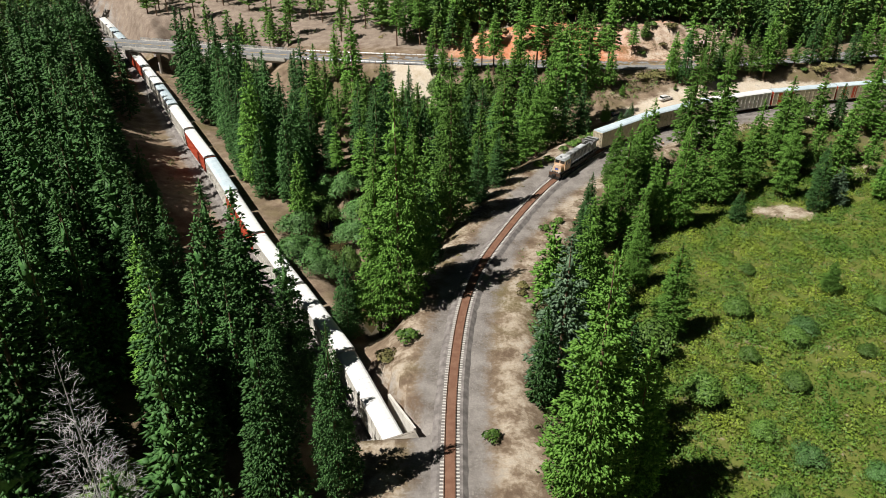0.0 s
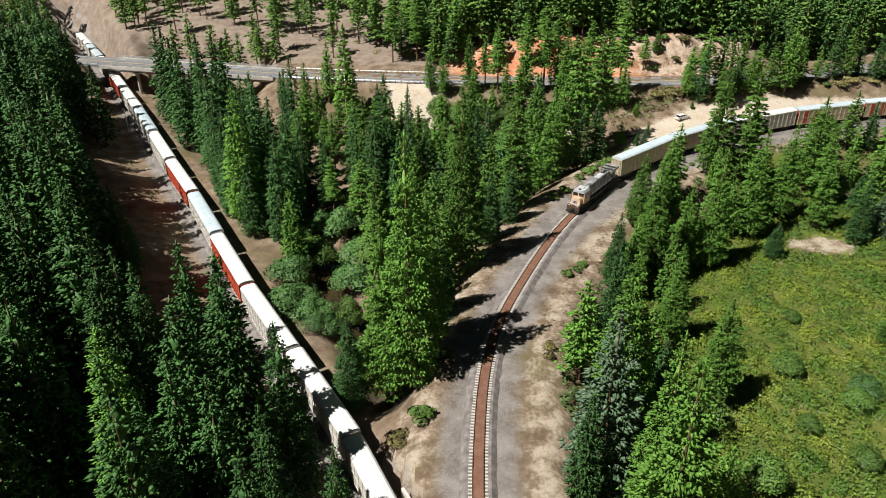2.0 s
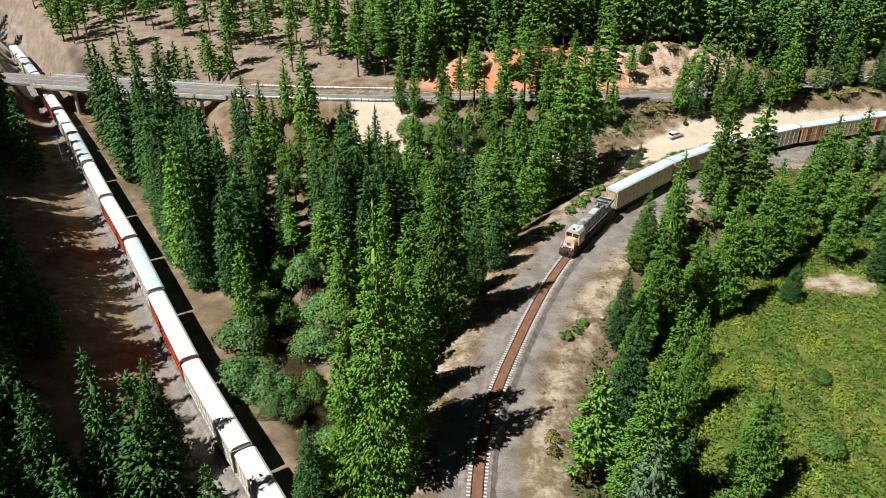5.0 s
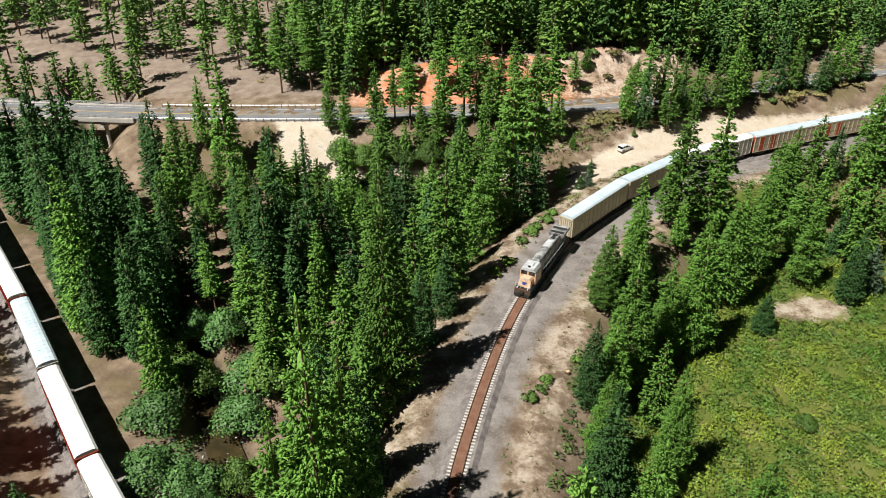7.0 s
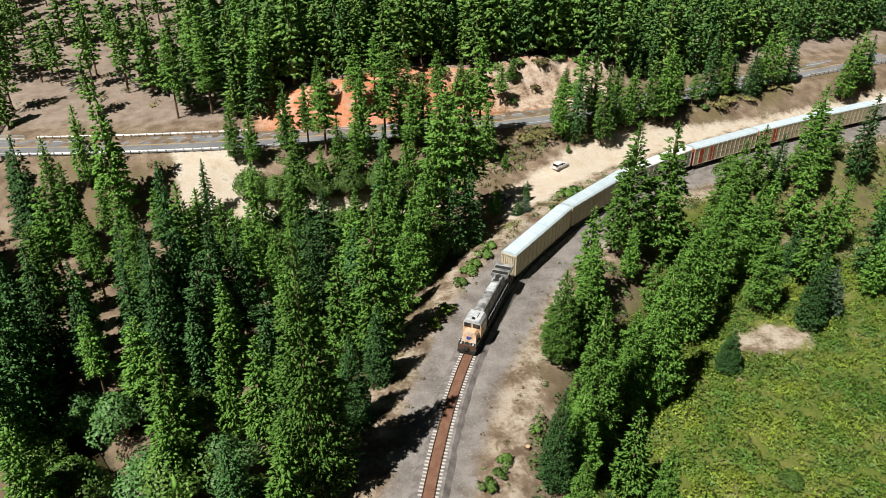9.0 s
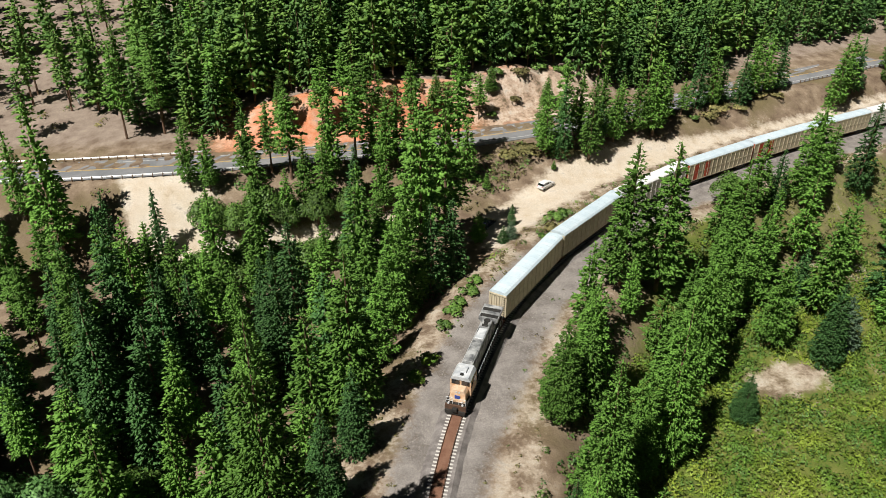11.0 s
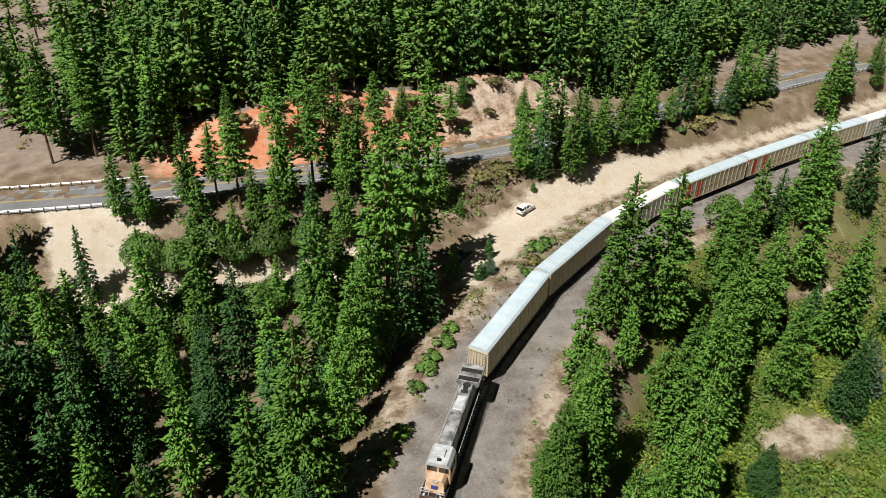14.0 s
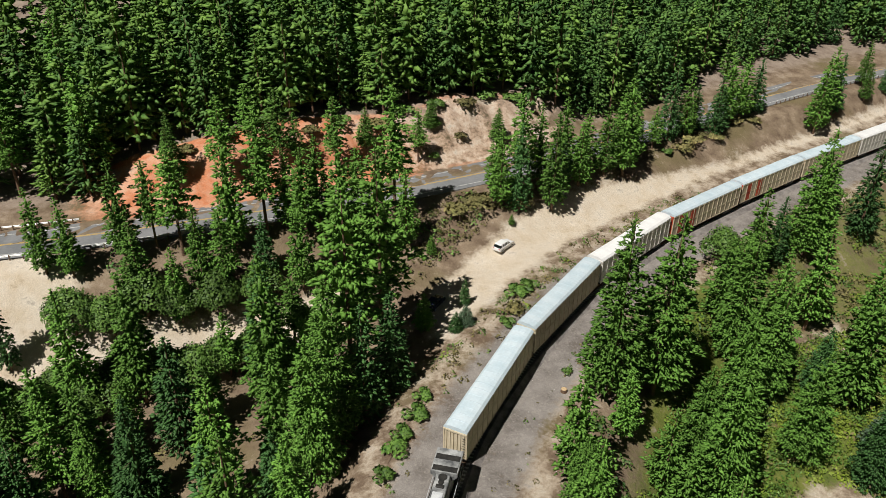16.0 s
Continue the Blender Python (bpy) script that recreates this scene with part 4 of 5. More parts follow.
def wood(name, x0, x1, y0, y1, count, low, high, kinds, gap, ok, seed, single=True):
    """A stretch of wood: trees at uneven spacing wherever ok(x, y) allows."""
    g = random.Random(seed)
    got, tries = [], 0
    while len(got) < count and tries < count * 30:
        tries += 1
        x, y = g.uniform(x0, x1), g.uniform(y0, y1)
        if ok(x, y) and free(x, y, gap):
            PLACED.append((x, y, gap * 0.5))
            got.append((g.choice(kinds), x, y, g.uniform(low, high), g.uniform(0.85, 1.2)))
    if single:
        for k, x, y, h, w in got:
            plant(k, x, y, h, w)
        return
    rows = {}
    for k, x, y, h, w in got:
        rows.setdefault(FAR_MAT[k], []).append((k, x, y, h, w))
    for mat, trees in rows.items():
        cs, us, vs, ns = [], [], [], []
        tz = relief(np.array([r[1] for r in trees]), np.array([r[2] for r in trees]))
        tv, tf = [], []
        for (k, x, y, h, w), z in zip(trees, tz):
            c, u, v, nn = FAR_BLADES[k][g.randrange(3)]
            a, sz = g.uniform(0, 6.28), h / 28
            sx = sz * w * (28 / max(h, 8)) ** 0.35
            rot = np.array([[math.cos(a), -math.sin(a), 0], [math.sin(a), math.cos(a), 0], [0, 0, 1]]) * np.array([[sx], [sx], [sz]])
            cs.append(c @ rot.T + (x, y, z)), us.append(u @ rot.T), vs.append(v @ rot.T), ns.append(nn @ rot.T)
            b = len(tv)
            for i in range(5):
                q = i * 1.2566
                tv += [(x + 0.3 * math.cos(q), y + 0.3 * math.sin(q), z - 0.6), (x + 0.04 * math.cos(q), y + 0.04 * math.sin(q), z + h * 0.95)]
            tf += [(b + 2 * i, b + (2 * i + 2) % 10, b + (2 * i + 3) % 10, b + 2 * i + 1) for i in range(5)]
        top = tagged(new(name, lumps_mesh(name, np.vstack(cs), np.vstack(us), np.vstack(vs), np.vstack(ns), mat)), "dense far woods of green conifers on the hillside", "woods", kind="stuff")
        mesh_part("trunks", tv, tf, "bark", top)


FAR_BLADES = {
    "pine": [conifer_tufts(28, 3.0, 4.0, 40 + i, count=170, tuft=1.05, layer=1.8, ragged=0.25) for i in range(3)],
    "sparse": [conifer_tufts(28, 8.0, 3.3, 50 + i, count=130, tuft=0.9, layer=1.7, ragged=0.4, power=0.55) for i in range(3)],
    "fir": [conifer_tufts(28, 2.0, 4.1, 60 + i, count=170, tuft=1.05, layer=1.8, droop=0.5, ragged=0.22) for i in range(3)],
}
FAR_MAT = {"pine": "pine_far", "sparse": "pine_far", "fir": "fir_far"}


def signed(line, x, y):
    return float(near(line, np.array([x]), np.array([y]))[0][0])


def tree_to(kind, x, y, top, wide=1.0):
    """A tree whose tip reaches the height top; the finer kinds stand where the camera passes nearest."""
    if y < 162:
        kind = {"pine": "pine_n", "pine2": "pine2_n", "fir": "fir_n", "fir2": "fir_n"}.get(kind, kind)
    elif y > 208:
        kind = {"pine": "pine_f", "pine2": "pine_g", "fir": "fir_f", "fir2": "fir_g"}.get(kind, kind)
    PLACED.append((x, y, 2.0))
    z = ground_z(x, y)
    plant(kind, x, y, top - z, wide, z=z)


# between the two tracks
for row in (
    ("pine", -5.2, 112.6, 39, 0.85), ("pine", 5.6, 147, 35.3, 0.95), ("pine2", -9.2, 114.5, 26, 0.9), ("pine2", 19.9, 173, 25, 1.05), ("pine2", 32.2, 192.8, 17.8, 1.0), ("pine", 31, 209.5, 19.8, 0.95),
    ("fir", 32.5, 218.3, 15, 1.0), ("sparse", 42, 207, 29, 1.1), ("sparse", 50, 215.3, 29.8, 1.05), ("fir", 12.7, 188.5, 18.1, 1.0), ("fir", -13.3, 191, 16.8, 1.0), ("fir2", -18, 199.7, 15.2, 1.0),
    ("fir", 0.5, 196.9, 11.6, 1.0), ("fir2", -4.2, 195, 14.3, 1.0), ("pine", 36.5, 199, 21, 1.0), ("pine2", 27, 184.5, 12, 1.0), ("fir2", -15, 112, 10, 1.0),
    # the last two firs here are added to darken and shade the bank
    ("pine2", -2.2, 119.5, 29, 0.85), ("fir", 0, 129, 17, 1.0), ("fir2", 12.5, 157, 14, 1.0), ("fir", 18, 164.5, 13, 1.0),
):
    tree_to(*row)
for row in (
    ("pine", -9.2, 220.8, 11.1, 0.95), ("fir2", -13, 235.8, 10.2, 0.9), ("fir2", -3.8, 235, 10, 0.8), ("fir", -38.3, 233.8, 19.8, 0.9), ("pine", -31, 233, 13.4, 0.95), ("pine", -22.7, 241, 27, 0.9),
    ("pine", -28.8, 249, 20, 0.9), ("pine", -36.2, 248, 14, 0.9), ("sparse", -25, 212, 9.5, 0.8), ("pine", -43, 178, 26.5, 1.0), ("fir", -33.3, 181.7, 18.2, 1.0), ("pine", -15.4, 196.3, 18.6, 0.9),
    ("fir2", -10, 199.4, 23.4, 0.9), ("fir", -36.8, 199, 11.7, 1.0), ("fir", -49, 190, 19, 1.0), ("fir", -12.2, 182.6, 18.7, 1.0), ("pine", 7.2, 199.9, 8.8, 0.95), ("fir", -3.6, 204.2, 10, 0.95),
):
    tree_to(*row)
for row in (
    ("fir2", 10.9, 193.9, 9.4, 0.95), ("pine", 22.5, 213.3, 5.1, 1.0), ("pine", 11.5, 214.4, 3.8, 1.0), ("pine2", 5.7, 212.8, 4.3, 1.0), ("pine2", 26.9, 222, 4.3, 1.0), ("sparse", 21, 196, 13, 0.9),
    ("fir", -70, 232, 22, 1.0), ("fir2", -74, 240, 24, 1.0), ("fir", -66, 240, 21, 1.0), ("fir2", -79, 250, 25, 1.0), ("fir", -62, 226, 18, 1.0), ("fir", -58, 214, 19, 1.0), ("fir2", -84, 259, 24, 1.0),
    ("fir", -54, 203, 18, 1.0), ("fir2", -70, 254, 22, 1.0), ("fir2", -45, 254, 9.5, 1.0), ("fir", -45, 222, 8, 1.0),
):
    tree_to(*row)
# along the outer side of the upper track
for row in (
    ("blue", 20, 90, 24.9, 1.1), ("pine2", 19.1, 66.5, 35.5, 1.0), ("pine", 26.9, 105.5, 23.5, 1.0), ("pine", 25.5, 84, 25.5, 0.9), ("pine2", 45.3, 111.5, 11.3, 1.05), ("pine", 43.4, 128.3, 11.8, 0.85),
    ("fir", 29.3, 119.5, 18.6, 1.0), ("pine", 39.5, 141.5, 11, 1.1), ("pine", 46, 160.5, 15.8, 1.1), ("pine", 53, 164.8, 17.9, 1.0), ("pine", 44.5, 147, 19.5, 1.0), ("pine", 61, 155.5, 18.3, 1.0),
    ("pine2", 54, 153, 11.7, 1.0), ("pine", 56.8, 171.2, 11.5, 1.0), ("pine", 73, 187, 26.4, 1.1), ("pine2", 80.5, 186.3, 25.8, 1.1), ("pine", 75.5, 168, 18, 1.0),
):
    tree_to(*row)
for row in (
    ("fir", 77, 157.5, 0, 1.3), ("pine2", 80.4, 176.6, 8.7, 1.0), ("pine", 87.9, 177.9, 15.7, 1.0), ("pine2", 94.5, 171, 10.3, 1.0), ("fir", 100, 164, 7.5, 1.0), ("pine", 101.5, 191, 18, 1.0), ("pine2", 100.9, 183.3, 12.5, 1.0),
    ("pine", 134.5, 206, 22.5, 1.15), ("blue", 106.3, 166.6, 1.9, 1.3), ("pine", 131, 214, 3.7, 1.2), ("pine2", 149.4, 214, 11, 1.3), ("fir", 166, 216, 2, 1.3), ("fir", 110, 181, 3, 1.1), ("pine", 34, 131, 10, 1.0),
    ("pine2", 83.4, 124.8, -1.0, 1.2), ("oak", 60.8, 117.4, -3.5, 1.2), ("oak", 45, 92, -1.0, 1.0), ("pine2", 27, 72, 20, 1.0), ("oak", 40, 104.5, 1.0, 1.0), ("fir2", 35, 139, 13, 0.9),
):
    tree_to(*row)
# by the highway and the parking flat
for row in (
    ("pine", 3.6, 244.5, 20, 0.9), ("pine", 7.5, 243, 18.2, 0.9), ("pine", 15.8, 243.5, 23, 0.9), ("sparse", 24.5, 242, 24.5, 1.0), ("pine", 26.5, 237, 15.7, 0.9), ("pine", 32.9, 240.5, 26, 0.9), ("sparse", 39, 242, 28, 1.0),
    ("sparse", 50, 260.5, 20.5, 0.9), ("sparse", 45, 238, 22, 1.0), ("pine2", 50, 233, 26, 0.9), ("sparse", 62.7, 240, 30, 1.0), ("sparse", 56, 241.5, 19, 1.0), ("sparse", 89.8, 240, 25, 0.95), ("pine", 95.1, 235.5, 22, 0.95),
    ("fir", 100, 239.7, 14, 1.0), ("pine2", 108, 243, 19, 1.0), ("pine", 117, 241, 25, 1.05),
):
    tree_to(*row)
for row in (
    ("pine", 124, 247, 18.8, 1.1), ("pine2", 130, 247, 15, 1.1), ("fir", 145.8, 251, 17, 1.1), ("fir", 151, 249, 19, 1.1), ("pine", 157, 252, 22, 1.1), ("pine", 163, 253, 22, 1.1), ("fir", 170, 255, 20, 1.1), ("pine", 185, 247, 20, 1.0), ("pine2", 191, 250, 22, 1.0), ("fir", 197, 252, 19, 1.0),
    ("fir", 60.5, 210, 2.2, 1.5), ("blue", 62.5, 210.5, 2.8, 1.4), ("fir", 65.5, 216.5, 3.2, 1.0), ("pine", 57, 214.5, 4, 1.2), ("pine", 84.5, 233.5, 3.6, 1.3), ("pine", 66, 231, 4.2, 1.2), ("pine", 73, 237, 4, 1.2),
):
    tree_to(*row)
# below the underpass and up the left slope
for row in (
    ("fir2", -12.4, 68.5, 25.8, 0.8), ("fir2", -21.9, 81.6, 19.6, 0.9), ("fir2", -22, 94.4, 21.7, 0.95), ("fir", -36.5, 122.5, 13.4, 1.1), ("fir", -42.6, 97, 33, 1.0), ("fir2", -42, 105, 24.5, 1.0), ("fir", -51, 92, 32, 1.0),
    ("fir", -58.4, 125, 29.5, 1.0), ("fir", -70, 154, 21, 1.0), ("dead", -33.7, 53, 35, 1.0), ("oak", -37, 60, 14, 1.2), ("fir", -33, 78, 24, 1.1), ("pine", -38, 84, 29, 1.0), ("fir", -30, 50, 18, 1.2), ("fir", -61.3, 148.6, 17.2, 1.0),
    ("fir", -96.5, 198.8, 27.5, 1.0), ("fir", -120, 240, 30, 1.0), ("fir", -115, 265, 25, 1.0),
):
    tree_to(*row)


def side_r(x, y):
    return signed(R_LINE, x, y)


def side_l(x, y):
    return signed(L_LINE, x, y)


def left_slope(x, y):
    d = -side_l(x, y)
    return d > (27 if 112 < y < 225 else 12)


def wedge(x, y):
    return side_l(x, y) > 16 and side_r(x, y) < -15 and abs(signed(C_LINE, x, y)) > 5 and signed(W_LINE, x, y) > 14 and not (y > 224 and -12 < x < 14) and abs(y - 229) > 4


wood("wood", -95, -10, 40, 108, 46, 26, 38, ("fir", "fir2", "fir"), 4.6, left_slope, 20)
wood("wood", -125, -10, 104, 300, 105, 20, 36, ("fir_f", "fir_g"), 4.2, left_slope, 1)
wood("wood", -100, -30, 165, 266, 36, 17, 29, ("fir_f", "fir_g", "fir"), 4.0, lambda x, y: 9 < side_l(x, y) < 28 and signed(W_LINE, x, y) > 8, 2)
wood("wood", -45, 50, 170, 246, 34, 12, 24, ("pine_f", "sparse", "fir_f", "pine_g", "sparse"), 6.5, wedge, 3)
wood("wood", 12, 75, 56, 200, 17, 11, 19, ("pine_f", "pine_g", "fir_f"), 4.2, lambda x, y: 13.5 < side_r(x, y) < 30, 5)
wood("wood", 80, 235, 140, 236, 66, 13, 23, ("pine_f", "fir_f", "pine_g"), 6.0, lambda x, y: side_r(x, y) > 15 and (x > 112 or y > 172), 6)
wood("wood", 84, 176, 236, 262, 34, 13, 21, ("pine_f", "fir_f", "pine_f"), 3.8, lambda x, y: 6.5 < signed(W_LINE, x, y) < 20 and side_r(x, y) < -22, 7)
wood("wood", 16, 66, 231, 246, 8, 12, 18, ("sparse", "pine_f", "sparse"), 4.2, lambda x, y: 6.5 < signed(W_LINE, x, y) and side_r(x, y) < -24, 14)
wood("wood", -120, -30, 104, 245, 48, 29, 36, ("fir_f", "fir_g"), 3.8, lambda x, y: 23.5 < -side_l(x, y) < 38, 15)
wood("wood", 205, 300, 232, 264, 8, 8, 13, ("pine_f", "fir_f"), 5, lambda x, y: signed(W_LINE, x, y) > 7 and side_r(x, y) < -17, 16)
wood("wood", -30, 45, 120, 206, 17, 14, 24, ("fir_f", "pine_f", "fir_g"), 5.5, lambda x, y: side_r(x, y) < -14.5 and side_l(x, y) > 14 and abs(signed(C_LINE, x, y)) > 6 and (x > -10 or y > 152), 17)
wood("wood", -30, 16, 198, 224, 5, 10, 18, ("pine_f", "sparse", "pine_g"), 4.0, lambda x, y: abs(signed(C_LINE, x, y)) > 5, 18)
wood("wood", 184, 300, 285, 320, 24, 12, 20, ("pine_f", "fir_f"), 6.0, lambda x, y: signed(W_LINE, x, y) < -12, 19)
wood("wood", -16, 14, 270, 300, 9, 18, 25, ("sparse", "pine_f"), 5.0, lambda x, y: signed(W_LINE, x, y) < -13, 30)
wood("far_woods", -230, 20, 281, 430, 260, 13, 23, ("sparse", "sparse", "pine"), 6, lambda x, y: signed(W_LINE, x, y) < -12 and abs(side_l(x, y)) > 13 and (y > 370 or (x * 0.37 + y * 0.61) % 17 < 9 or x < -110), 8, False)
wood("far_woods", -12, 120, 262, 330, 240, 13, 29, ("pine", "fir", "pine"), 4.0, lambda x, y: signed(W_LINE, x, y) < (-22 if x > 12 else -14) and x > -8 + (y - 275) * 0.25, 9, False)
wood("far_woods", 110, 330, 268, 345, 280, 12, 27, ("pine", "fir", "fir"), 4.4, lambda x, y: signed(W_LINE, x, y) < (-11 if x < 185 else -19), 10, False)
wood("far_woods", -20, 340, 330, 420, 350, 14, 30, ("pine", "fir", "sparse"), 5.4, lambda x, y: y > 330 + max(0, 40 - x) * 1.2, 11, False)
wood("far_woods", -260, -60, 330, 420, 70, 17, 27, ("pine", "fir"), 7, lambda x, y: signed(W_LINE, x, y) < -70 and abs(side_l(x, y)) > 13, 12, False)
wood("far_woods", -200, -122, 100, 330, 90, 20, 30, ("fir", "pine"), 6, lambda x, y: abs(signed(W_LINE, x, y)) > 12 and side_l(x, y) < -40, 13, False)


# ---- low growth ----
def carpet(name, spots, label, mats, low, high, blades, size, seed):
    """Low clumps of leaves over many places, joined by leaf colour."""
    g = np.random.default_rng(seed)
    z = relief(np.array([p[0] for p in spots]), np.array([p[1] for p in spots]))
    groups = {}
    for (x, y, r), zz in zip(spots, z):
        h = r * g.uniform(low, high)
        k = max(6, int(blades * r * r))
        d = g.normal(size=(k, 3))
        d /= np.linalg.norm(d, axis=1)[:, None]
        d[:, 2] = np.abs(d[:, 2])
        p = np.array([x, y, zz]) + d * (r, r, h) * g.uniform(0.7, 1.1, (k, 1))
        nrm = d * 0.8 + (0, 0, 0.35) + g.normal(0, 0.42, (k, 3))
        nrm /= np.linalg.norm(nrm, axis=1)[:, None]
        u = np.cross(nrm, g.normal(size=(k, 3)))
        u /= np.linalg.norm(u, axis=1)[:, None]
        s = size * g.uniform(0.6, 1.4, (k, 1))
        groups.setdefault(mats[int(g.integers(len(mats)))], []).append((p, u * s, np.cross(nrm, u) * s * 0.65, d * (1, 1, 0.8) + (0, 0, 0.3) + g.normal(0, 0.25, (k, 3))))
    for mat, rows in groups.items():
        c, u, v, nn = (np.vstack([r[i] for r in rows]) for i in range(4))
        tagged(new(name, quads_mesh(name, c, u, v, mat, nn)), label, "undergrowth", kind="stuff")


def spots(x0, x1, y0, y1, count, r0, r1, ok, seed):
    g = random.Random(seed)
    out, tries = [], 0
    while len(out) < count and tries < count * 12:
        tries += 1
        x, y = g.uniform(x0, x1), g.uniform(y0, y1)
        if ok(x, y):
            out.append((x, y, g.uniform(r0, r1)))
    return out


carpet("meadow_brush", spots(28, 135, 45, 190, 7000, 0.7, 2.0, lambda x, y: side_r(x, y) > 21 and x < 70 + 0.5 * (y - 30) + 45 and (x - 91) ** 2 / 70 + (y - 163) ** 2 / 16 > 1, 21),
       "knee-high green and yellow brush covering the meadow", ("brush", "brush", "brush", "leaf"), 0.4, 1.0, 21, 0.21, 21)
carpet("meadow_brush", spots(85, 210, 170, 232, 1500, 0.6, 1.6, lambda x, y: side_r(x, y) > 9 and (x * 0.31 + y * 0.47) % 13 < 10, 22), "low green brush beside the track", ("brush", "drybrush", "leaf"), 0.5, 1.0, 16, 0.26, 22)
carpet("track_side_brush", spots(8, 70, 60, 190, 330, 0.5, 1.3, lambda x, y: 12.5 < side_r(x, y) < 20, 23), "green brush at the edge of the trackside woods", ("leaf", "leaf", "willow"), 0.7, 1.3, 26, 0.24, 23)
carpet("undergrowth", spots(-60, 50, 110, 250, 520, 0.5, 1.4, lambda x, y: side_l(x, y) > 10 and side_r(x, y) < -14 and not (y > 224 and -12 < x < 12), 24), "low undergrowth below the trees", ("leaf", "willow", "drybrush", "leaf"), 0.6, 1.1, 20, 0.25, 24)
carpet("undergrowth", spots(50, 125, 226, 250, 200, 0.6, 1.4, lambda x, y: side_r(x, y) < -26 and signed(W_LINE, x, y) > 8, 25), "dry olive brush on the bank above the parking flat", ("drybrush", "drybrush", "leaf"), 0.7, 1.2, 22, 0.24, 25)
carpet("undergrowth", spots(-110, -10, 80, 250, 260, 0.4, 1.1, lambda x, y: side_l(x, y) < -8, 26), "sparse shaded undergrowth on the slope", ("leaf", "drybrush"), 0.6, 1.1, 20, 0.24, 26)
carpet("undergrowth", spots(-60, 260, 258, 345, 420, 0.5, 1.5, lambda x, y: signed(W_LINE, x, y) < -22, 27), "low brush on the hillside", ("leaf", "drybrush", "fir"), 0.5, 1.0, 12, 0.34, 27)
carpet("weeds", spots(5, 130, 120, 235, 260, 0.15, 0.45, lambda x, y: 5 < abs(side_r(x, y)) < 12, 28), "small weeds in the gravel", ("leaf", "drybrush", "drybrush"), 0.6, 1.2, 120, 0.12, 28)

carpet("flat_edge_brush", spots(52, 132, 196, 236, 170, 0.35, 0.95, lambda x, y: -11.5 < side_r(x, y) < -5.5, 29), "mixed green and dry brush between the track and the dirt flat", ("leaf", "drybrush", "drybrush", "brush"), 0.6, 1.2, 34, 0.2, 29)

# single shrubs beside the tracks, the creek and the flat
for kind, x, y, h, w in (
    ("yellow", -4.2, 87, 2.6, 1.25), ("yellow", -5.6, 84, 2.0, 0.9), ("dry", -6.5, 92, 1.8, 1.1), ("shrub", -3.9, 101.5, 2.3, 1.2), ("dry", -7.3, 99, 1.9, 1.2), ("shrub", 8.2, 77, 1.8, 1.0),
    ("shrub", 26, 139.5, 1.7, 1.0), ("shrub", 28, 141, 1.4, 1.0), ("shrub", 29.5, 143, 1.5, 1.0), ("dry", 18, 116.5, 1.5, 0.9), ("dry", 17.5, 114, 1.3, 0.9), ("shrub", 36, 147.5, 1.0, 1.2),
    ("shrub", 63.6, 176, 0.9, 1.0), ("shrub", 70, 193, 1.0, 1.1),
):
    plant(kind, x, y, h, w, group="trackside shrubs")
for kind, x, y, h, w in (
    ("shrub", 41.5, 189.4, 1.6, 1.5), ("shrub", 43.5, 191.5, 1.5, 1.4), ("shrub", 46.7, 194, 1.7, 1.5), ("shrub", 38.6, 186, 1.5, 1.3), ("yellow", 33, 178.5, 1.8, 1.2), ("yellow", 30, 175, 1.9, 1.1), ("shrub", 49, 197, 1.5, 1.3),
    ("shrub", 74.4, 214.3, 1.9, 1.5), ("shrub", 77, 215, 1.8, 1.3), ("dry", 71, 210, 1.6, 1.4), ("shrub", 68, 207, 1.5, 1.2), ("dry", 75, 238, 2.4, 1.4), ("dry", 80, 239, 2.6, 1.5), ("dry", 89, 238, 2.5, 1.4),
):
    plant(kind, x, y, h, w, group="shrubs by the parking flat")
for kind, x, y, h, w in (
    ("willow", -28, 141, 7.5, 1.4), ("willow", -24, 139, 6.5, 1.4), ("willow", -29.5, 154, 8, 1.4), ("willow", -17, 153, 8.5, 1.2), ("willow", -15, 160, 9, 1.2), ("willow", -22, 134, 6, 1.3), ("oak", -17, 139, 9, 0.8),
    ("oak", -24, 162, 10, 0.8), ("willow", -27, 178, 9, 1.0), ("oak", -33, 184, 7, 1.0), ("oak", -31, 170, 8, 1.0), ("willow", -14, 128, 7, 0.9), ("oak", 18, 223, 9, 1.1), ("oak", 26, 224, 8, 1.1), ("oak", 10, 224.5, 8, 1.0),
    ("oak", 3, 226, 8, 1.1), ("oak", -4, 224.5, 9, 1.0), ("oak", 13, 227, 9, 1.1), ("oak", 22, 222, 9, 1.2), ("oak", 31, 223, 8, 1.1), ("oak", 35, 219, 7, 1.0), ("oak", 40, 224, 7, 1.0), ("oak", -11, 227, 8, 1.0),
    ("oak", -26.5, 164, 9, 1.1), ("willow", -19.6, 173, 10, 1.1), ("oak", -15, 176, 9, 1.0), ("oak", -9.4, 170, 9, 1.1), ("willow", -5.6, 158, 9, 1.1), ("oak", -12, 158, 11, 1.1), ("oak", -2, 150, 8, 1.1), ("oak", -18, 183, 8, 1.1),
    ("oak", 6, 236.5, 10, 1.1), ("oak", 11.5, 235, 9, 1.1), ("oak", 17, 236, 10, 1.1), ("oak", 22, 234.5, 9, 1.0), ("oak", 28, 234, 10, 1.0), ("oak", 35, 233, 9, 1.0), ("oak", 0, 222, 9, 1.1), ("oak", 7, 221, 8, 1.1),
    ("oak", 108, 188, 9, 1.0), ("oak", 113, 207, 9, 1.1),
):
    plant(kind, x, y, h, w)
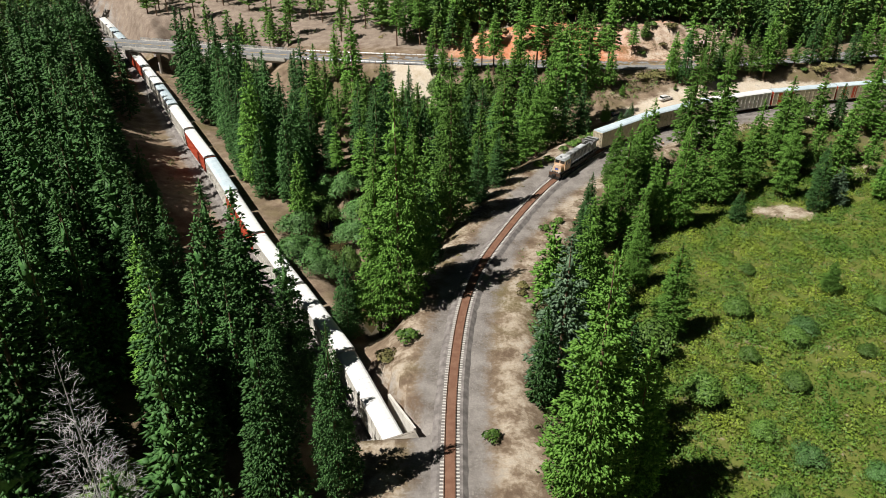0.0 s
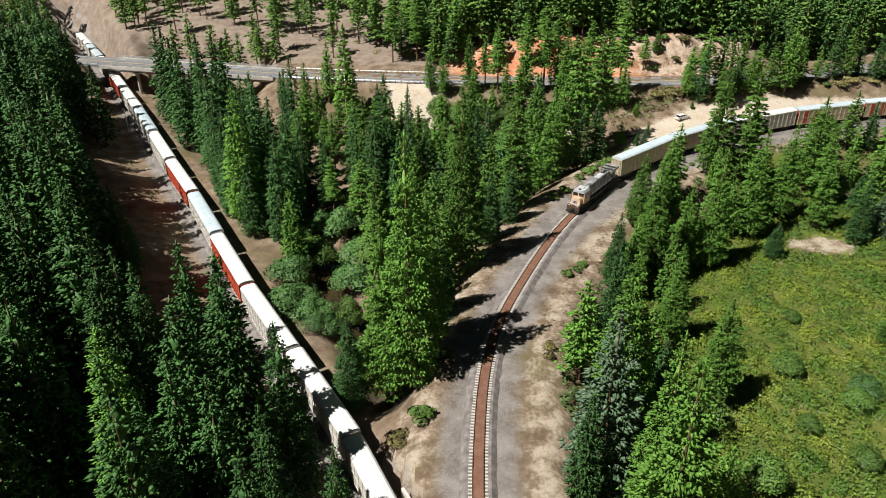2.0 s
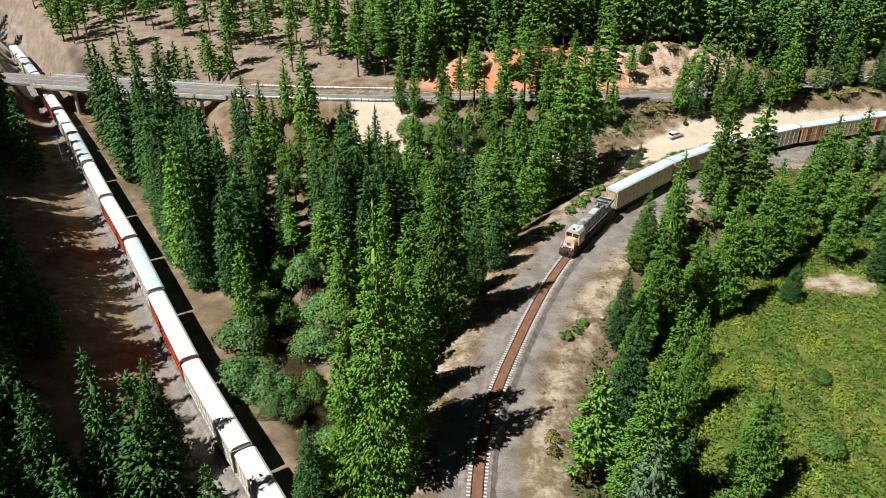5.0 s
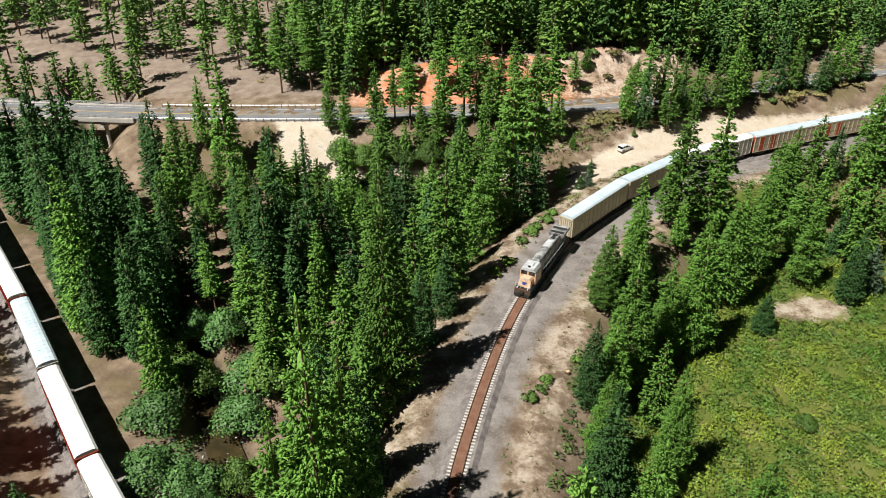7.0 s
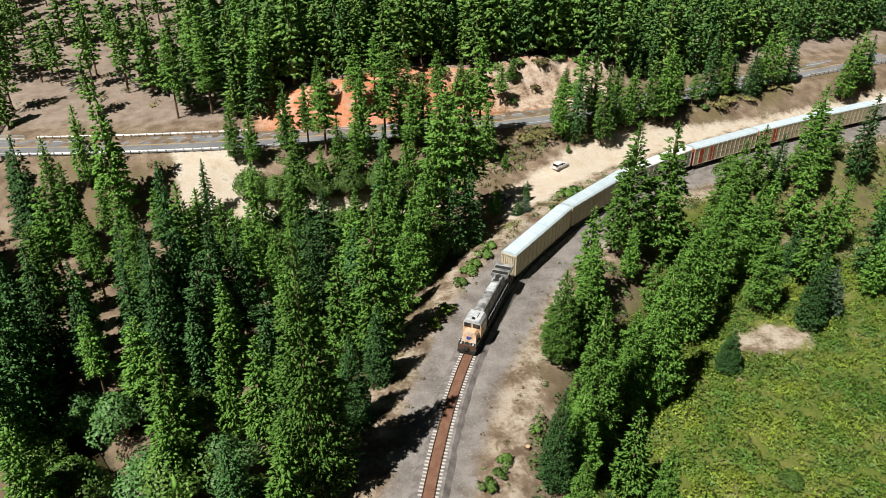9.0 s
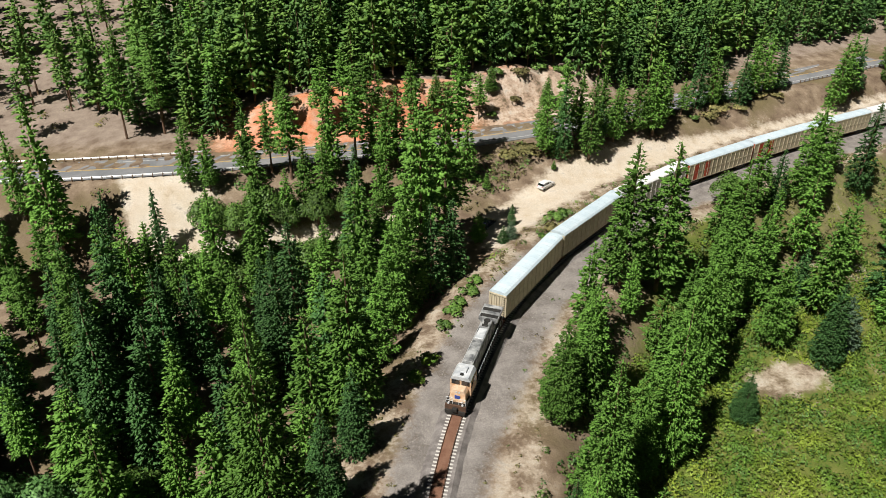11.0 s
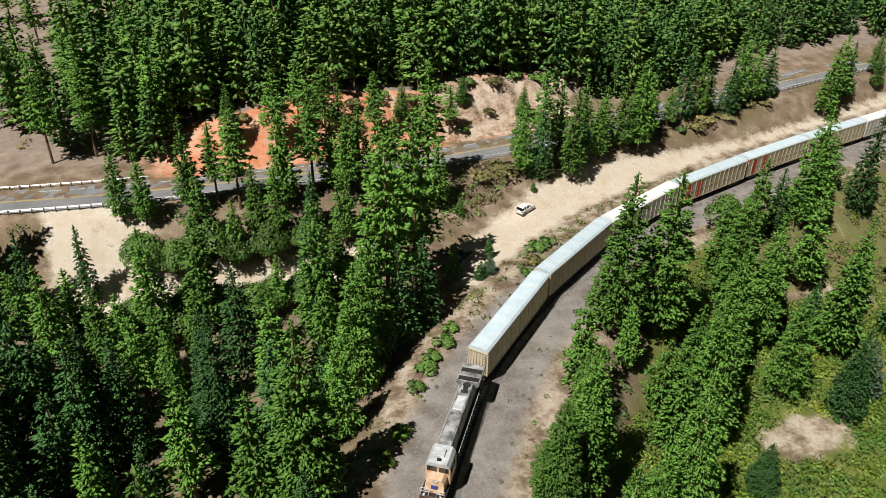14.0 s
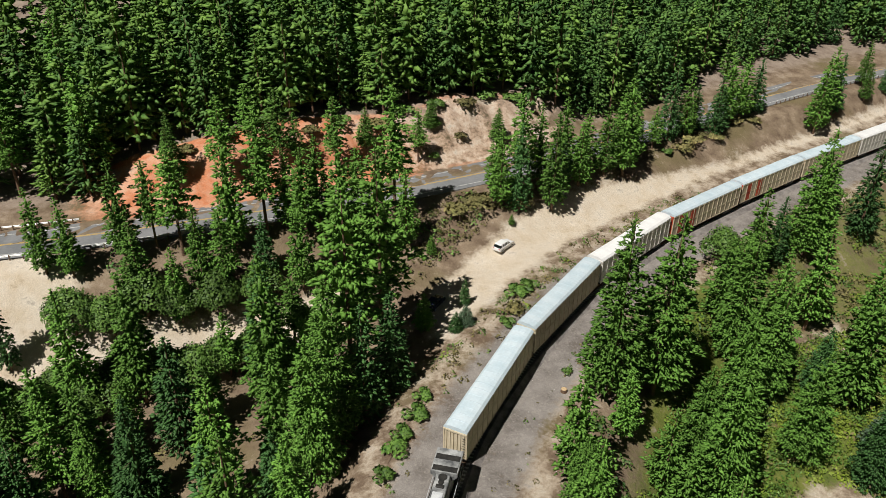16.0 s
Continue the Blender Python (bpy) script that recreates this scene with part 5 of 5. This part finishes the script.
for kind, x, y, h, w in (
    ("oak", 52, 84, 4.5, 1.3), ("willow", 57, 79, 4, 1.4), ("oak", 63, 96, 4, 1.5), ("oak", 68, 108, 4.5, 1.4), ("willow", 72, 112, 4, 1.6), ("oak", 58, 104, 3.6, 1.4), ("oak", 80, 104, 3.2, 1.5), ("oak", 49, 70, 5, 1.2),
    ("oak", 62, 66, 5.5, 1.0), ("willow", 66, 75, 3.5, 1.4), ("oak", 75, 84, 3.5, 1.5), ("willow", 86, 92, 3.2, 1.6), ("oak", 90, 118, 4, 1.4), ("oak", 70, 134, 3, 1.5),
):
    plant(kind, x, y, h, w, group="meadow bushes")
for kind, x, up, h, w in (
    ("shrub", 62, 19, 2.4, 1.3), ("dry", 70, 18, 2.2, 1.4), ("shrub", 77, 20, 2.6, 1.3), ("shrub", 85, 19, 2.3, 1.4), ("dry", 92, 17, 2.2, 1.3), ("shrub", 99, 20, 2.6, 1.3), ("dry", 55, 16, 2.0, 1.2), ("shrub", 46, 20, 2.6, 1.4),
    ("shrub", 38, 19, 2.4, 1.4), ("dry", 30, 17, 2.0, 1.3), ("dry", 67, 11, 1.6, 1.1), ("shrub", 80, 9, 1.8, 1.1), ("dry", 88, 12, 1.6, 1.2), ("shrub", 106, 18, 2.6, 1.4),
):
    plant(kind, x, float(np.interp(x, W_LINE[:, 0], W_LINE[:, 1])) + up, h, w, group="shrubs on the cut bank")
for kind, x, up, h, w in (("pine", 66, 14, 9, 1.2), ("sparse", 76, 9, 12, 1.0), ("pine", 82, 15, 7, 1.3), ("sparse", 58, 10, 16, 1.0), ("pine", 97, 10, 8, 1.2), ("sparse", 47, 11, 17, 1.0), ("sparse", 36, 10, 18, 1.0), ("pine", 27, 12, 14, 1.0), ("sparse", 42, 14, 15, 1.0)):
    tree(kind, x, float(np.interp(x, W_LINE[:, 0], W_LINE[:, 1])) + up, h, w)
for x, y in ((138, 241), (142, 242), (146, 243), (150, 243.5), (155, 245), (160, 246), (166, 247), (133, 240), (127, 241)):
    plant("shrub" if int(x) % 2 else "dry", x, y + 3.5 + (x * 1.7) % 3, 1.6 + (x * 0.37) % 1.2, 1.3, group="shrubs along the dirt lane")


# ---- creek, rocks, vehicles, small things ----
creek = tagged(sweep("water", C_LINE, [(-2.6, 0.35), (0, 0.36), (2.6, 0.35)], "water", closed=False), "shallow brown creek between the trees", "water", kind="structure")


def rock_mesh(seed):
    g = random.Random(seed)
    bm = bmesh.new()
    bmesh.ops.create_icosphere(bm, subdivisions=1, radius=0.5)
    for v in bm.verts:
        v.co *= g.uniform(0.7, 1.2)
        v.co.z *= 0.7
    me = bpy.data.meshes.new("rock")
    bm.to_mesh(me)
    bm.free()
    me.materials.append(M["rock"])
    return me


ROCKS = [rock_mesh(i) for i in range(4)]


def scatter_rocks(x0, x1, y0, y1, count, low, high, label, group, seed):
    g = random.Random(seed)
    for i in range(count):
        x, y, s = g.uniform(x0, x1), g.uniform(y0, y1), g.uniform(low, high)
        ob = tagged(new("rock", ROCKS[i % 4]), label, "rock", group)
        ob.matrix_basis = Matrix.Translation((x, y, ground_z(x, y) + 0.1 * s)) @ pose(0, 0, 0, 0, 0, g.uniform(0, 360)) @ Matrix.Diagonal((s * g.uniform(0.8, 1.4), s, s, 1))


scatter_rocks(-31, -27.5, 139, 151, 34, 0.5, 1.3, "pale grey boulder on the creek bank", "creek bank rocks", 5)
scatter_rocks(-25, -17, 141, 156, 24, 0.4, 1.1, "pale boulder in the creek bed", "creek bed rocks", 6)
scatter_rocks(-35, -22, 118, 140, 22, 0.25, 0.6, "small rock beside the lower track", "trackside rocks", 7)
scatter_rocks(8, 16, 146, 162, 16, 0.3, 0.7, "grey rock on the embankment", "embankment rocks", 8)
scatter_rocks(55, 74, 172, 196, 8, 0.15, 0.35, "small rock in the gravel", "gravel rocks", 9)


def build_car(m, paint, label):
    top = thing("car", m, label, "car", "parked cars")
    body = prism(bmesh.new(), [(-2.3, 0.35), (-2.32, 0.95), (-2.2, 1.05), (-1.3, 1.08), (1.2, 1.12), (2.1, 0.95), (2.3, 0.75), (2.28, 0.35)], -0.92, 0.92)
    bmesh.ops.bevel(body, geom=list(body.edges), offset=0.07, segments=2, affect="EDGES")
    b = part("body", body, paint, top)
    cabin = prism(bmesh.new(), [(-2.15, 1.03), (-1.85, 1.52), (-1.5, 1.64), (0.1, 1.66), (0.4, 1.6), (1.15, 1.08)], -0.82, 0.82)
    for v in cabin.verts:
        if v.co.z > 1.3:
            v.co.y *= 0.84
    part("window_band", cabin, "glass", b)
    roof = prism(bmesh.new(), [(-1.9, 1.53), (-1.55, 1.66), (0.1, 1.685), (0.42, 1.62), (0.3, 1.6), (-1.8, 1.5)], -0.7, 0.7)
    part("roof", roof, paint, b)
    for x in (-0.72, -1.5, 0.25):
        for s in (-1, 1):
            part("pillar", boxes((x - 0.05, x + 0.05, s * 0.76 - 0.05, s * 0.76 + 0.05, 1.05, 1.62)), paint, b)
    for s in (-0.65, 0.65):
        part("headlight", boxes((2.16, 2.3, s - 0.17, s + 0.17, 0.74, 0.88), bevel=0.03), "silver", b)
        part("tail_light", boxes((-2.34, -2.22, s - 0.14, s + 0.14, 0.8, 1.0), bevel=0.02), "redpaint", b)
    for x in (-1.4, 1.4):
        for s in (-1, 1):
            w = part("wheel", cyl(bmesh.new(), (x, s * 0.72, 0.34), (x, s * 0.94, 0.34), 0.34, seg=18), "rubber", top)
            part("rim", cyl(bmesh.new(), (x, s * 0.93, 0.34), (x, s * 0.955, 0.34), 0.21, seg=12), "silver", w)


for x, y, turn, paint, label in ((80.2, 229, 24, "carwhite", "white hatchback car parked on the dirt flat"), (61.2, 219.3, 35, "carblue", "dark blue car parked on the dirt flat")):
    build_car(Matrix.Translation((x, y, ground_z(x, y) - 0.02)) @ pose(0, 0, 0, 0, 0, turn), paint, label)


def build_stump(x, y, r, h):
    top = thing("tree_stump", pose(x, y, ground_z(x, y)), "cut tree stump in the gravel", "tree stump")
    part("trunk", cyl(bmesh.new(), (0, 0, -0.3), (0, 0, h), r * 1.2, r, seg=12), "bark", top)
    part("cut_face", cyl(bmesh.new(), (0, 0, h + 0.004), (0, 0, h + 0.03), r * 0.95, r * 0.9, seg=12), "wood_cut", top)


build_stump(67.2, 189.7, 0.42, 0.5)
build_stump(33.5, 144.5, 0.35, 0.5)


def build_signal_mast(s, side, h):
    m = along(L_LINE, s, side)
    m.translation.z = ground_z(m.translation.x, m.translation.y)
    top = thing("line_pole", m, "thin grey steel mast beside the lower track", "mast")
    part("pole", cyl(bmesh.new(), (0, 0, -0.5), (0, 0, h), 0.1, 0.08, seg=8), "guard", top)
    part("arm", boxes((-0.5, 0.5, -0.05, 0.05, h - 0.3, h - 0.2)), "guard", top)


build_signal_mast(at_y(L_LINE, 246), -4.5, 7.5)


def fallen_log(x, y, turn, ln, r):
    top = thing("log", pose(x, y, ground_z(x, y) + r * 0.8, 0, 0, turn), "grey weathered log lying on the ground", "log", "fallen logs")
    part("trunk", cyl(bmesh.new(), (-ln / 2, 0, 0), (ln / 2, 0, 0.1), r, r * 0.6, seg=8), "deadwood", top)


for row in ((-35, 306, 60, 9, 0.25), (-52, 318, 130, 8, 0.2), (5, 232, 20, 5, 0.2), (-20, 300, 100, 7, 0.2), (14, 236, 70, 4, 0.2)):
    fallen_log(*row)
